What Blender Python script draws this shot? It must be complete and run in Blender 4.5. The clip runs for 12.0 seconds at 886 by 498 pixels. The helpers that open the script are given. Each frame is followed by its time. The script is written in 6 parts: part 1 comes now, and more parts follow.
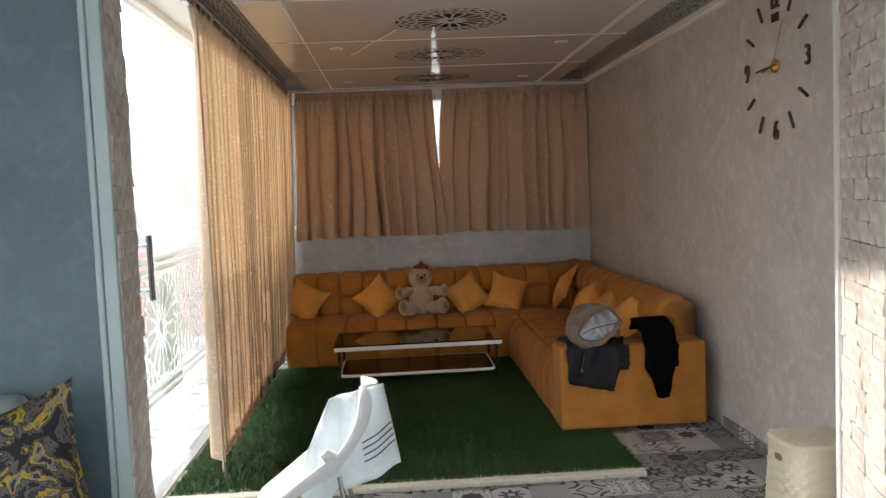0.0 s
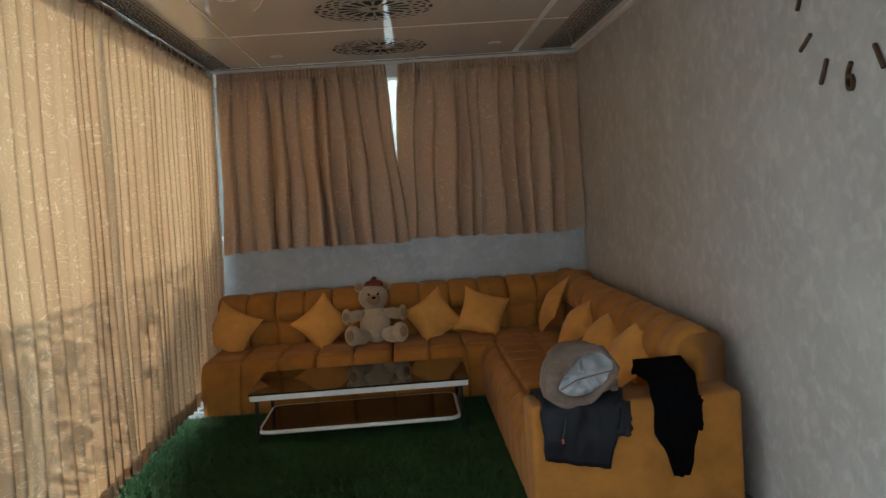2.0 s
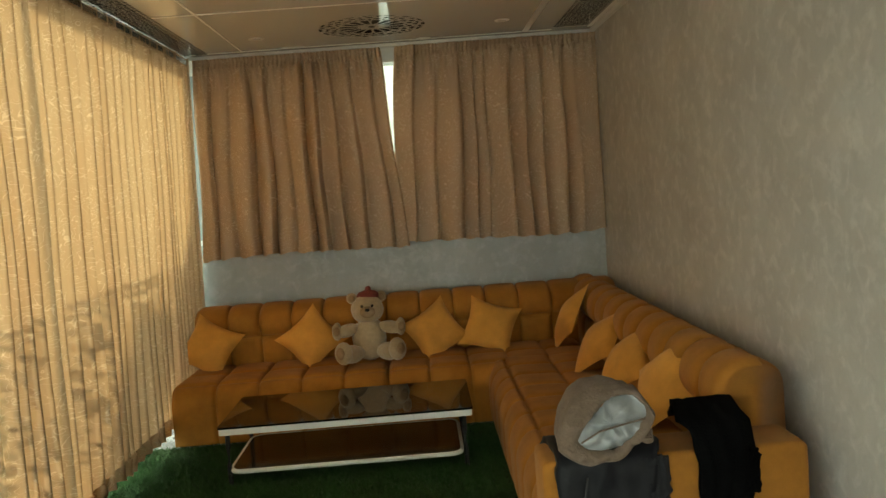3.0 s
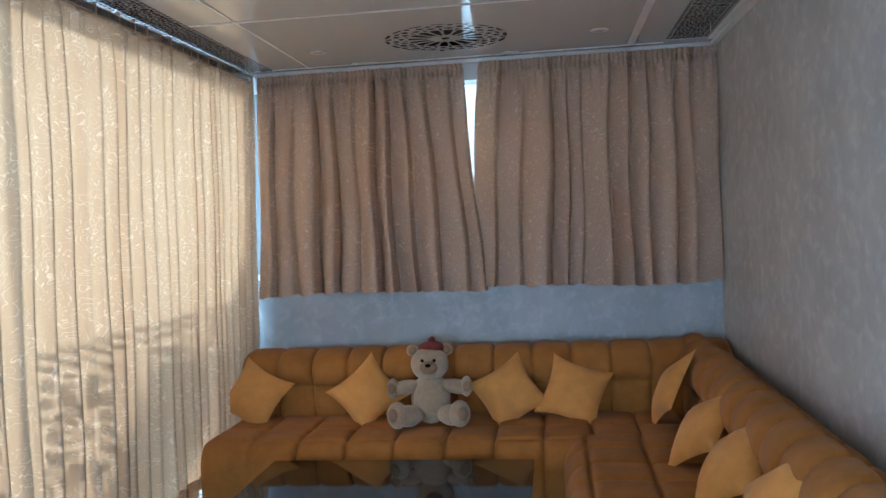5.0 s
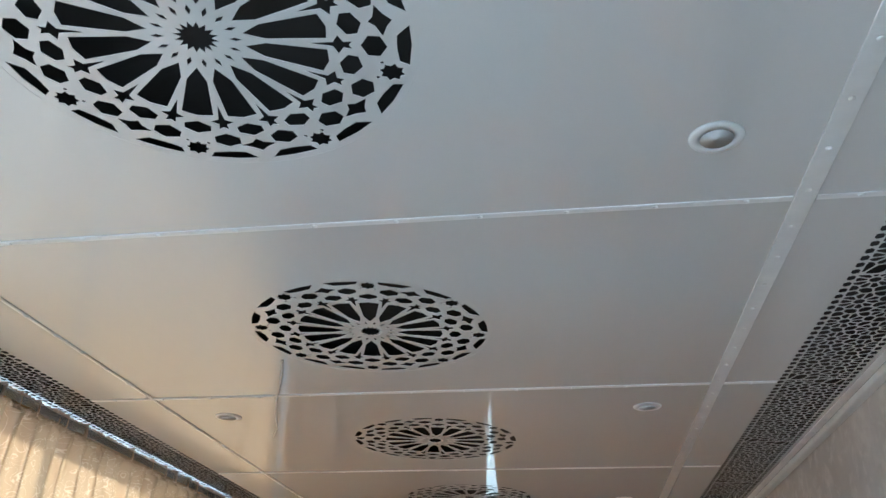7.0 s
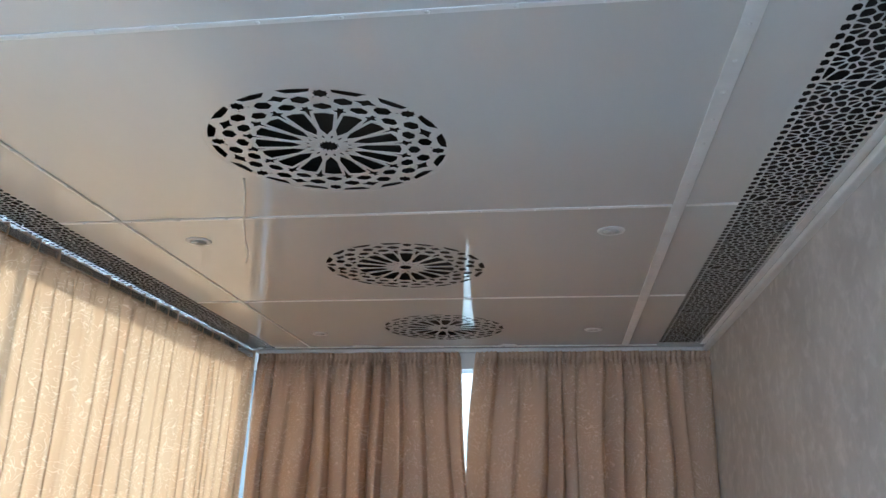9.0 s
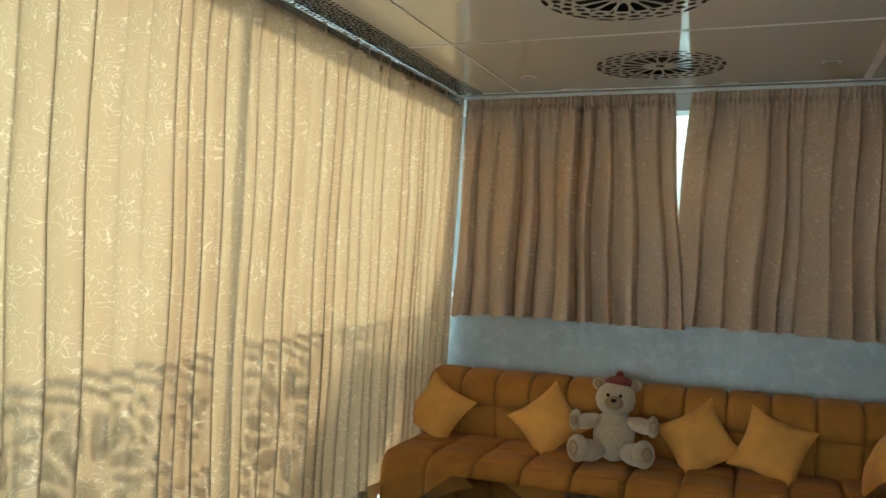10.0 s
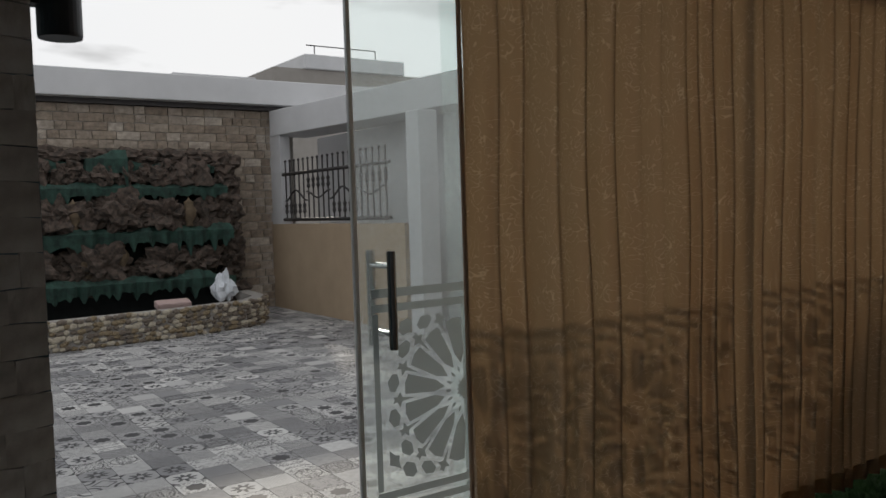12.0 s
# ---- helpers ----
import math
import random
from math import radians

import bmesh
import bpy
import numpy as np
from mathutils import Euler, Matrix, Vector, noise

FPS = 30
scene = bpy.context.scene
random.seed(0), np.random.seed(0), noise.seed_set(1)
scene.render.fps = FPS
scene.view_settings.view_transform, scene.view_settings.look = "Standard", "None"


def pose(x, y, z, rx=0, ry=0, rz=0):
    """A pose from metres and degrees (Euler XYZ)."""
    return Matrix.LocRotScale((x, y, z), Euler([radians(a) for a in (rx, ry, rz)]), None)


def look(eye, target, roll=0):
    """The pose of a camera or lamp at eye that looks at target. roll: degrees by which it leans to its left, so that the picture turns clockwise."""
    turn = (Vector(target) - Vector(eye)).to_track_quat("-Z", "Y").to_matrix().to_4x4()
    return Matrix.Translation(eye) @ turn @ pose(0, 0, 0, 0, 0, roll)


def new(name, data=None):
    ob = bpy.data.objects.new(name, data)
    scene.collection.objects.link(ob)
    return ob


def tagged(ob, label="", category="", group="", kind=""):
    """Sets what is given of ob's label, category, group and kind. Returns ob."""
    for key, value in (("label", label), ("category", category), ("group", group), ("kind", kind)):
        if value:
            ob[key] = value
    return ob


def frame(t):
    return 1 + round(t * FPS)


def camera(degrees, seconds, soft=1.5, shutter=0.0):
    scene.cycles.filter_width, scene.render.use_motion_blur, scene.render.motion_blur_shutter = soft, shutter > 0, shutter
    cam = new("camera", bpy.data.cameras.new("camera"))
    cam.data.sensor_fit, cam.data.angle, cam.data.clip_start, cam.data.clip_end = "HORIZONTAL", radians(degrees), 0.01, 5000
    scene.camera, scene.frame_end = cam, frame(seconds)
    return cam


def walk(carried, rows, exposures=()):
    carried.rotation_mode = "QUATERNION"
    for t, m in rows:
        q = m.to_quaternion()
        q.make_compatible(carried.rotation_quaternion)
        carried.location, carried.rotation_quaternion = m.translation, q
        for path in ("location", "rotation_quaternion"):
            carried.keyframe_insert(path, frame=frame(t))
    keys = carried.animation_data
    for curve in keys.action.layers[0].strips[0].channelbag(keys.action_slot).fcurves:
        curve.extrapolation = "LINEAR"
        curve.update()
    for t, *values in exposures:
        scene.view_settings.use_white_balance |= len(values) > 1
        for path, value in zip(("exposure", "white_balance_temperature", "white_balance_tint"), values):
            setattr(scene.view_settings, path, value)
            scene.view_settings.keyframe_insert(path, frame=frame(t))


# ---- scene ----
cam = camera(56.7, 12.0)
PATH = [
    (0, (-0.228, 0.665, 1.548), (-0.113, 2.657, 1.407), -2.4),
    (0.5, (-0.078, 1.022, 1.529), (0.029, 3.014, 1.386), -2.4),
    (1, (0.049, 1.394, 1.516), (0.142, 3.387, 1.372), -2.5),
    (1.5, (0.146, 1.795, 1.532), (0.246, 3.788, 1.392), -2.6),
    (2, (0.268, 2.177, 1.502), (0.358, 4.171, 1.363), -3.9),
    (2.5, (0.354, 2.534, 1.517), (0.427, 4.528, 1.375), -3.8),
    (2.7, (0.373, 2.676, 1.518), (0.433, 4.67, 1.368), -4.1),
    (4.5, (0.636, 3.651, 1.584), (0.589, 5.645, 1.434), -2.7),
    (5, (0.734, 3.707, 1.566), (0.469, 5.688, 1.498), -2.6),
    (5.5, (0.74, 3.733, 1.534), (0.437, 5.708, 1.61), -1.6),
    (5.7, (0.76, 3.708, 1.551), (0.449, 5.674, 1.746), -0.4),
    (6, (0.738, 3.7, 1.606), (0.438, 5.639, 1.996), 0.1),
    (6.5, (0.73, 3.666, 1.657), (0.443, 5.522, 2.344), 0.6),
    (7, (0.735, 3.621, 1.693), (0.465, 5.374, 2.618), 1.1),
    (7.2, (0.74, 3.611, 1.703), (0.478, 5.323, 2.702), 1.3),
    (9, (0.83, 3.696, 1.585), (0.562, 5.583, 2.191), 1.1),
    (9.5, (0.813, 3.735, 1.499), (0.487, 5.691, 1.756), 1.6),
    (10, (0.737, 3.731, 1.525), (0.013, 5.595, 1.535), 2.1),
    (10.5, (0.766, 3.643, 1.497), (-0.378, 5.28, 1.388), -0.8),
    (11, (0.813, 3.55, 1.521), (-0.521, 5.035, 1.403), -1.4),
    (11.5, (0.879, 3.481, 1.529), (-0.625, 4.795, 1.429), -1.8),
    (12, (0.868, 3.491, 1.519), (-0.776, 4.625, 1.422), -1.8),
]

# exposure: stops and white balance along the way
EXPOSURES = [(0.0, 0.32, 6800, 12), (1.0, 0.14, 6400, 10), (1.5, -0.04, 6000, 2), (2.0, 0.18, 6100, 0), (2.3, 0.38, 8200, -14), (2.7, 0.44, 8200, -14), (4.3, 1.18, 4750, 0), (5.0, 1.0, 4600, -2), (5.5, 0.92, 4600, -4), (6.5, 1.05, 4850, -2), (7.0, 1.2, 5200, 0), (8.8, 1.22, 5000, 2), (9.1, 1.05, 4900, 0), (9.45, 0.95, 5200, 0), (9.75, 0.85, 5700, 4), (10.0, 0.75, 5600, -18), (10.3, 0.1, 6600, -4), (10.5, -1.28, 7400, 6), (10.8, -1.8, 6900, 10), (11.2, -2.5, 6900, 10), (12.0, -2.65, 6900, 10)]
walk(cam, [(t, look(eye, target, roll)) for t, eye, target, roll in PATH], EXPOSURES)


# ---- world and sun ----
world = bpy.data.worlds.new("sky")
scene.world = world
world.use_nodes = True
wt = world.node_tree
bg = wt.nodes["Background"]
sky = wt.nodes.new("ShaderNodeTexSky")
sky.sky_type, sky.sun_disc = "NISHITA", False
sky.sun_elevation, sky.sun_rotation = radians(23), radians(-69)
wc = wt.nodes.new("ShaderNodeTexCoord")
wn = wt.nodes.new("ShaderNodeTexNoise")
wn.inputs["Scale"].default_value, wn.inputs["Detail"].default_value = 3.2, 8
wm = wt.nodes.new("ShaderNodeMapping")
wm.inputs["Scale"].default_value = (1, 1, 3.5)
wm.inputs["Location"].default_value = (0.3, 0.75, 0.2)
wr = wt.nodes.new("ShaderNodeValToRGB")
wr.color_ramp.elements[0].position, wr.color_ramp.elements[0].color = 0.31, (16.0, 16.8, 18.2, 1)
wr.color_ramp.elements[1].position, wr.color_ramp.elements[1].color = 0.43, (38.0, 40.0, 43.0, 1)
wx = wt.nodes.new("ShaderNodeMixRGB")
wx.inputs[0].default_value = 0.9
wt.links.new(wc.outputs["Generated"], wm.inputs[0])
wt.links.new(wm.outputs[0], wn.inputs["Vector"])
wt.links.new(wn.outputs["Fac"], wr.inputs[0])
wt.links.new(sky.outputs[0], wx.inputs[1])
wt.links.new(wr.outputs[0], wx.inputs[2])
wt.links.new(wx.outputs[0], bg.inputs["Color"])
bg.inputs["Strength"].default_value = 0.15
sun_data = bpy.data.lights.new("sun", "SUN")
sun_data.energy, sun_data.angle, sun_data.color = 4.4, radians(1.6), (1.0, 0.94, 0.86)
sun = new("sun", sun_data)
sun.matrix_world = look((-10, 10.0, 5.0), (0, 6.2, 0.4))


# ---- helpers ----
def thing(name, label, category, at=(0, 0, 0), group="", kind=""):
    ob = new(name)
    ob.location = at
    ob.empty_display_size = 0.1
    return tagged(ob, label, category, group, kind)


def part(name, bm, material, parent=None, label="", smooth=False):
    me = bpy.data.meshes.new(name)
    bm.normal_update()
    bm.to_mesh(me)
    bm.free()
    me.materials.append(material)
    if smooth:
        for p in me.polygons:
            p.use_smooth = True
    ob = new(name, me)
    if parent is not None:
        ob.parent = parent
        base = parent.location if parent.parent is None else parent.location + parent.parent.location
        ob.location = -base if parent.type == "EMPTY" else (0, 0, 0)
        if parent.type != "EMPTY":
            ob.location = (0, 0, 0)
    if label:
        ob["label"] = label
    return ob


def box(x0, x1, y0, y1, z0, z1, bevel=0.0, seg=2, bm=None):
    b = bmesh.new()
    bmesh.ops.create_cube(b, size=1, matrix=Matrix.LocRotScale(((x0 + x1) / 2, (y0 + y1) / 2, (z0 + z1) / 2), None, (x1 - x0, y1 - y0, z1 - z0)))
    if bevel:
        bmesh.ops.bevel(b, geom=b.edges[:], offset=bevel, segments=seg, affect="EDGES", profile=0.6)
    return merge(bm, b)


def merge(bm, b):
    if bm is None:
        return b
    me = bpy.data.meshes.new("tmp")
    b.to_mesh(me)
    b.free()
    bm.from_mesh(me)
    bpy.data.meshes.remove(me)
    return bm


def moved(bm, m):
    bmesh.ops.transform(bm, matrix=m, verts=bm.verts)
    return bm


def tube(points, r, sides=10, bm=None, closed=False):
    """A round bar along a line of points."""
    b = bmesh.new()
    pts = [Vector(p) for p in points]
    n, rings = len(pts), []
    for i, p in enumerate(pts):
        a = pts[i - 1] if (i > 0 or closed) else p
        c = pts[(i + 1) % n] if (i < n - 1 or closed) else p
        d = (c - a).normalized()
        u = d.cross(Vector((0, 0, 1)))
        if u.length < 0.05:
            u = d.cross(Vector((0, 1, 0)))
        u.normalize()
        v = d.cross(u)
        rr = r[i] if isinstance(r, (list, tuple)) else r
        rings.append([b.verts.new(p + rr * (math.cos(2 * math.pi * k / sides) * u + math.sin(2 * math.pi * k / sides) * v)) for k in range(sides)])
    for i in range(n if closed else n - 1):
        p, q = rings[i], rings[(i + 1) % n]
        for k in range(sides):
            b.faces.new((p[k], p[(k + 1) % sides], q[(k + 1) % sides], q[k]))
    if not closed:
        b.faces.new(rings[0][::-1])
        b.faces.new(rings[-1])
    bmesh.ops.recalc_face_normals(b, faces=b.faces)
    return merge(bm, b)


def lathe(profile, sides=24, at=(0, 0, 0), bm=None):
    b = bmesh.new()
    rings = []
    for r, z in profile:
        rings.append([b.verts.new((at[0] + r * math.cos(2 * math.pi * k / sides), at[1] + r * math.sin(2 * math.pi * k / sides), at[2] + z)) for k in range(sides)])
    for p, q in zip(rings, rings[1:]):
        for k in range(sides):
            b.faces.new((p[k], p[(k + 1) % sides], q[(k + 1) % sides], q[k]))
    b.faces.new(rings[0][::-1])
    b.faces.new(rings[-1])
    bmesh.ops.remove_doubles(b, verts=b.verts, dist=1e-5)
    return merge(bm, b)


def prism(outline, z0, z1, bm=None):
    """An outline in x and y made solid from z0 to z1."""
    b = bmesh.new()
    f = b.faces.new([b.verts.new((x, y, z0)) for x, y in outline])
    up = bmesh.ops.extrude_face_region(b, geom=[f])
    bmesh.ops.translate(b, vec=(0, 0, z1 - z0), verts=[v for v in up["geom"] if isinstance(v, bmesh.types.BMVert)])
    bmesh.ops.recalc_face_normals(b, faces=b.faces)
    return merge(bm, b)


def sheet_with_holes(outer, holes, z, thick):
    """A flat sheet with real openings, its lower face at z."""
    b = bmesh.new()
    for loop in [outer] + holes:
        vs = [b.verts.new((x, y, z)) for x, y in loop]
        for i, v in enumerate(vs):
            b.edges.new((v, vs[(i + 1) % len(vs)]))
    bmesh.ops.triangle_fill(b, use_beauty=False, use_dissolve=False, edges=b.edges[:], normal=(0, 0, 1))
    faces = b.faces[:]
    ext = bmesh.ops.extrude_face_region(b, geom=faces)
    bmesh.ops.translate(b, vec=(0, 0, thick), verts=[v for v in ext["geom"] if isinstance(v, bmesh.types.BMVert)])
    bmesh.ops.recalc_face_normals(b, faces=b.faces)
    return b


def blob(at, r, scale=(1, 1, 1), sub=2, rough=0.0, seed=0, turn=(0, 0, 0), bm=None):
    b = bmesh.new()
    bmesh.ops.create_icosphere(b, subdivisions=sub, radius=1)
    for v in b.verts:
        k = 1 + rough * noise.noise(v.co * 1.7 + Vector((seed * 3.1, seed * 1.7, seed))) + 0.5 * rough * noise.noise(v.co * 4.3 + Vector((seed, 0, seed * 2.3))) + (0.45 * rough * noise.noise(v.co * 9 + Vector((0, seed, seed))) if rough > 0.7 else 0)
        v.co = Vector((v.co.x * scale[0], v.co.y * scale[1], v.co.z * scale[2])) * r * k
    moved(b, pose(*at, *turn))
    return merge(bm, b)


# ---- materials ----
def material(name, color, rough=0.6, metal=0.0, vary=0.0, scale=8.0, second=None, bump=0.0, bump_scale=60.0, stretch=(1, 1, 1), spec=0.5, coords="Object", sheen=0.0, coat=0.0):
    m = bpy.data.materials.new(name)
    m.use_nodes = True
    t = m.node_tree
    p = t.nodes["Principled BSDF"]
    p.inputs["Roughness"].default_value, p.inputs["Metallic"].default_value = rough, metal
    p.inputs["Specular IOR Level"].default_value = spec
    p.inputs["Sheen Weight"].default_value = sheen
    p.inputs["Coat Weight"].default_value = coat
    p.inputs["Base Color"].default_value = (*color, 1)
    co = t.nodes.new("ShaderNodeTexCoord")
    mp = t.nodes.new("ShaderNodeMapping")
    mp.inputs["Scale"].default_value = stretch
    t.links.new(co.outputs[coords], mp.inputs[0])
    if vary or second:
        n1 = t.nodes.new("ShaderNodeTexNoise")
        n1.inputs["Scale"].default_value, n1.inputs["Detail"].default_value, n1.inputs["Roughness"].default_value = scale, 6, 0.65
        t.links.new(mp.outputs[0], n1.inputs["Vector"])
        r = t.nodes.new("ShaderNodeValToRGB")
        r.color_ramp.elements[0].position, r.color_ramp.elements[1].position = 0.32, 0.68
        a = second or tuple(c * (1 - vary) for c in color)
        bb = color if second else tuple(min(1, c * (1 + vary)) for c in color)
        r.color_ramp.elements[0].color, r.color_ramp.elements[1].color = (*a, 1), (*bb, 1)
        t.links.new(n1.outputs["Fac"], r.inputs[0])
        t.links.new(r.outputs[0], p.inputs["Base Color"])
    if bump:
        n2 = t.nodes.new("ShaderNodeTexNoise")
        n2.inputs["Scale"].default_value, n2.inputs["Detail"].default_value = bump_scale, 5
        t.links.new(mp.outputs[0], n2.inputs["Vector"])
        bp = t.nodes.new("ShaderNodeBump")
        bp.inputs["Strength"].default_value, bp.inputs["Distance"].default_value = bump, 0.01
        t.links.new(n2.outputs["Fac"], bp.inputs["Height"])
        t.links.new(bp.outputs[0], p.inputs["Normal"])
    return m


def fabric_curtain():
    """Woven curtain cloth that lets light through, with pale wandering embroidered lines."""
    m = bpy.data.materials.new("curtain_cloth")
    m.use_nodes = True
    t = m.node_tree
    t.nodes.remove(t.nodes["Principled BSDF"])
    out = t.nodes["Material Output"]
    uv = t.nodes.new("ShaderNodeUVMap")
    uv.uv_map = "uv"
    mp = t.nodes.new("ShaderNodeMapping")
    mp.inputs["Scale"].default_value = (10, 13, 1)
    n1 = t.nodes.new("ShaderNodeTexNoise")
    n1.inputs["Scale"].default_value, n1.inputs["Detail"].default_value, n1.inputs["Distortion"].default_value = 1.3, 0.6, 2.2
    ramp = t.nodes.new("ShaderNodeValToRGB")
    e = ramp.color_ramp.elements
    e[0].position, e[0].color = 0.472, (0, 0, 0, 1)
    e[1].position, e[1].color = 0.490, (1, 1, 1, 1)
    e2 = e.new(0.503)
    e2.color = (1, 1, 1, 1)
    e3 = e.new(0.520)
    e3.color = (0, 0, 0, 1)
    n2 = t.nodes.new("ShaderNodeTexNoise")
    n2.inputs["Scale"].default_value, n2.inputs["Detail"].default_value = 0.5, 3
    mul = t.nodes.new("ShaderNodeMath")
    mul.operation = "MULTIPLY"
    colr = t.nodes.new("ShaderNodeMixRGB")
    colr.inputs[1].default_value, colr.inputs[2].default_value = (0.61, 0.46, 0.345, 1), (0.76, 0.63, 0.51, 1)
    wv = t.nodes.new("ShaderNodeTexNoise")
    wv.inputs["Scale"].default_value = 60
    bp = t.nodes.new("ShaderNodeBump")
    bp.inputs["Strength"].default_value, bp.inputs["Distance"].default_value = 0.12, 0.004
    d = t.nodes.new("ShaderNodeBsdfDiffuse")
    tr = t.nodes.new("ShaderNodeBsdfTranslucent")
    mx = t.nodes.new("ShaderNodeMixShader")
    mx.inputs[0].default_value = 0.26
    L = t.links.new
    L(uv.outputs[0], mp.inputs[0])
    L(mp.outputs[0], n1.inputs["Vector"])
    L(mp.outputs[0], n2.inputs["Vector"])
    L(n1.outputs["Fac"], ramp.inputs[0])
    L(ramp.outputs[0], mul.inputs[0])
    patches = t.nodes.new("ShaderNodeMapRange")
    patches.inputs["From Min"].default_value, patches.inputs["From Max"].default_value = 0.34, 0.50
    L(n2.outputs["Fac"], patches.inputs["Value"])
    L(patches.outputs[0], mul.inputs[1])
    L(mul.outputs[0], colr.inputs[0])
    L(mp.outputs[0], wv.inputs["Vector"])
    L(wv.outputs["Fac"], bp.inputs["Height"])
    L(colr.outputs[0], d.inputs[0])
    through_cloth = t.nodes.new("ShaderNodeMixRGB")
    through_cloth.inputs[1].default_value, through_cloth.inputs[2].default_value = (0.54, 0.335, 0.175, 1), (0.86, 0.63, 0.40, 1)
    L(mul.outputs[0], through_cloth.inputs[0])
    L(through_cloth.outputs[0], tr.inputs[0])
    L(bp.outputs[0], d.inputs["Normal"])
    L(d.outputs[0], mx.inputs[1])
    L(tr.outputs[0], mx.inputs[2])
    L(mx.outputs[0], out.inputs["Surface"])
    return m


def glass_material(name, tint=(0.93, 0.97, 0.96), rough=0.0):
    m = bpy.data.materials.new(name)
    m.use_nodes = True
    t = m.node_tree
    t.nodes.remove(t.nodes["Principled BSDF"])
    tr = t.nodes.new("ShaderNodeBsdfTransparent")
    tr.inputs[0].default_value = (*tint, 1)
    gl = t.nodes.new("ShaderNodeBsdfGlossy")
    gl.inputs["Roughness"].default_value = rough
    fr = t.nodes.new("ShaderNodeLayerWeight")
    pw = t.nodes.new("ShaderNodeMath")
    pw.operation, pw.inputs[1].default_value = "POWER", 4.0
    sc = t.nodes.new("ShaderNodeMath")
    sc.operation, sc.inputs[1].default_value = "MULTIPLY_ADD", 0.16
    sc.inputs[2].default_value = 0.02
    mx = t.nodes.new("ShaderNodeMixShader")
    # fine dust and dried droplets on the pane
    co = t.nodes.new("ShaderNodeTexCoord")
    n1 = t.nodes.new("ShaderNodeTexNoise")
    n1.inputs["Scale"].default_value, n1.inputs["Detail"].default_value = 1.6, 6
    n2 = t.nodes.new("ShaderNodeTexNoise")
    n2.inputs["Scale"].default_value, n2.inputs["Detail"].default_value = 210, 2
    r2 = t.nodes.new("ShaderNodeValToRGB")
    r2.color_ramp.elements[0].position, r2.color_ramp.elements[1].position = 0.56, 0.64
    add = t.nodes.new("ShaderNodeMath")
    add.operation, add.inputs[1].default_value = "MULTIPLY_ADD", 1.5
    k1 = t.nodes.new("ShaderNodeMath")
    k1.operation, k1.inputs[1].default_value = "MULTIPLY", 0.16
    k2 = t.nodes.new("ShaderNodeMath")
    k2.operation = "MULTIPLY"
    du = t.nodes.new("ShaderNodeBsdfTranslucent")
    du.inputs[0].default_value = (0.85, 0.87, 0.88, 1)
    m2 = t.nodes.new("ShaderNodeMixShader")
    L = t.links.new
    L(co.outputs["Object"], n1.inputs["Vector"])
    L(co.outputs["Object"], n2.inputs["Vector"])
    L(n2.outputs["Fac"], r2.inputs[0])
    L(n1.outputs["Fac"], k1.inputs[0])
    L(k1.outputs[0], k2.inputs[0])
    L(r2.outputs[0], k2.inputs[1])
    L(k2.outputs[0], add.inputs[0])
    L(k1.outputs[0], add.inputs[2])
    L(fr.outputs["Facing"], pw.inputs[0])
    L(pw.outputs[0], sc.inputs[0])
    L(sc.outputs[0], mx.inputs[0])
    L(tr.outputs[0], m2.inputs[1])
    L(du.outputs[0], m2.inputs[2])
    L(add.outputs[0], m2.inputs[0])
    L(m2.outputs[0], mx.inputs[1])
    L(gl.outputs[0], mx.inputs[2])
    L(mx.outputs[0], t.nodes["Material Output"].inputs["Surface"])
    return m


def frost_material():
    m = bpy.data.materials.new("frosted_film")
    m.use_nodes = True
    t = m.node_tree
    t.nodes.remove(t.nodes["Principled BSDF"])
    a = t.nodes.new("ShaderNodeBsdfTranslucent")
    a.inputs[0].default_value = (0.31, 0.34, 0.34, 1)
    b = t.nodes.new("ShaderNodeBsdfDiffuse")
    b.inputs[0].default_value = (0.40, 0.44, 0.44, 1)
    mx = t.nodes.new("ShaderNodeMixShader")
    mx.inputs[0].default_value = 0.55
    t.links.new(a.outputs[0], mx.inputs[1])
    t.links.new(b.outputs[0], mx.inputs[2])
    t.links.new(mx.outputs[0], t.nodes["Material Output"].inputs["Surface"])
    return m


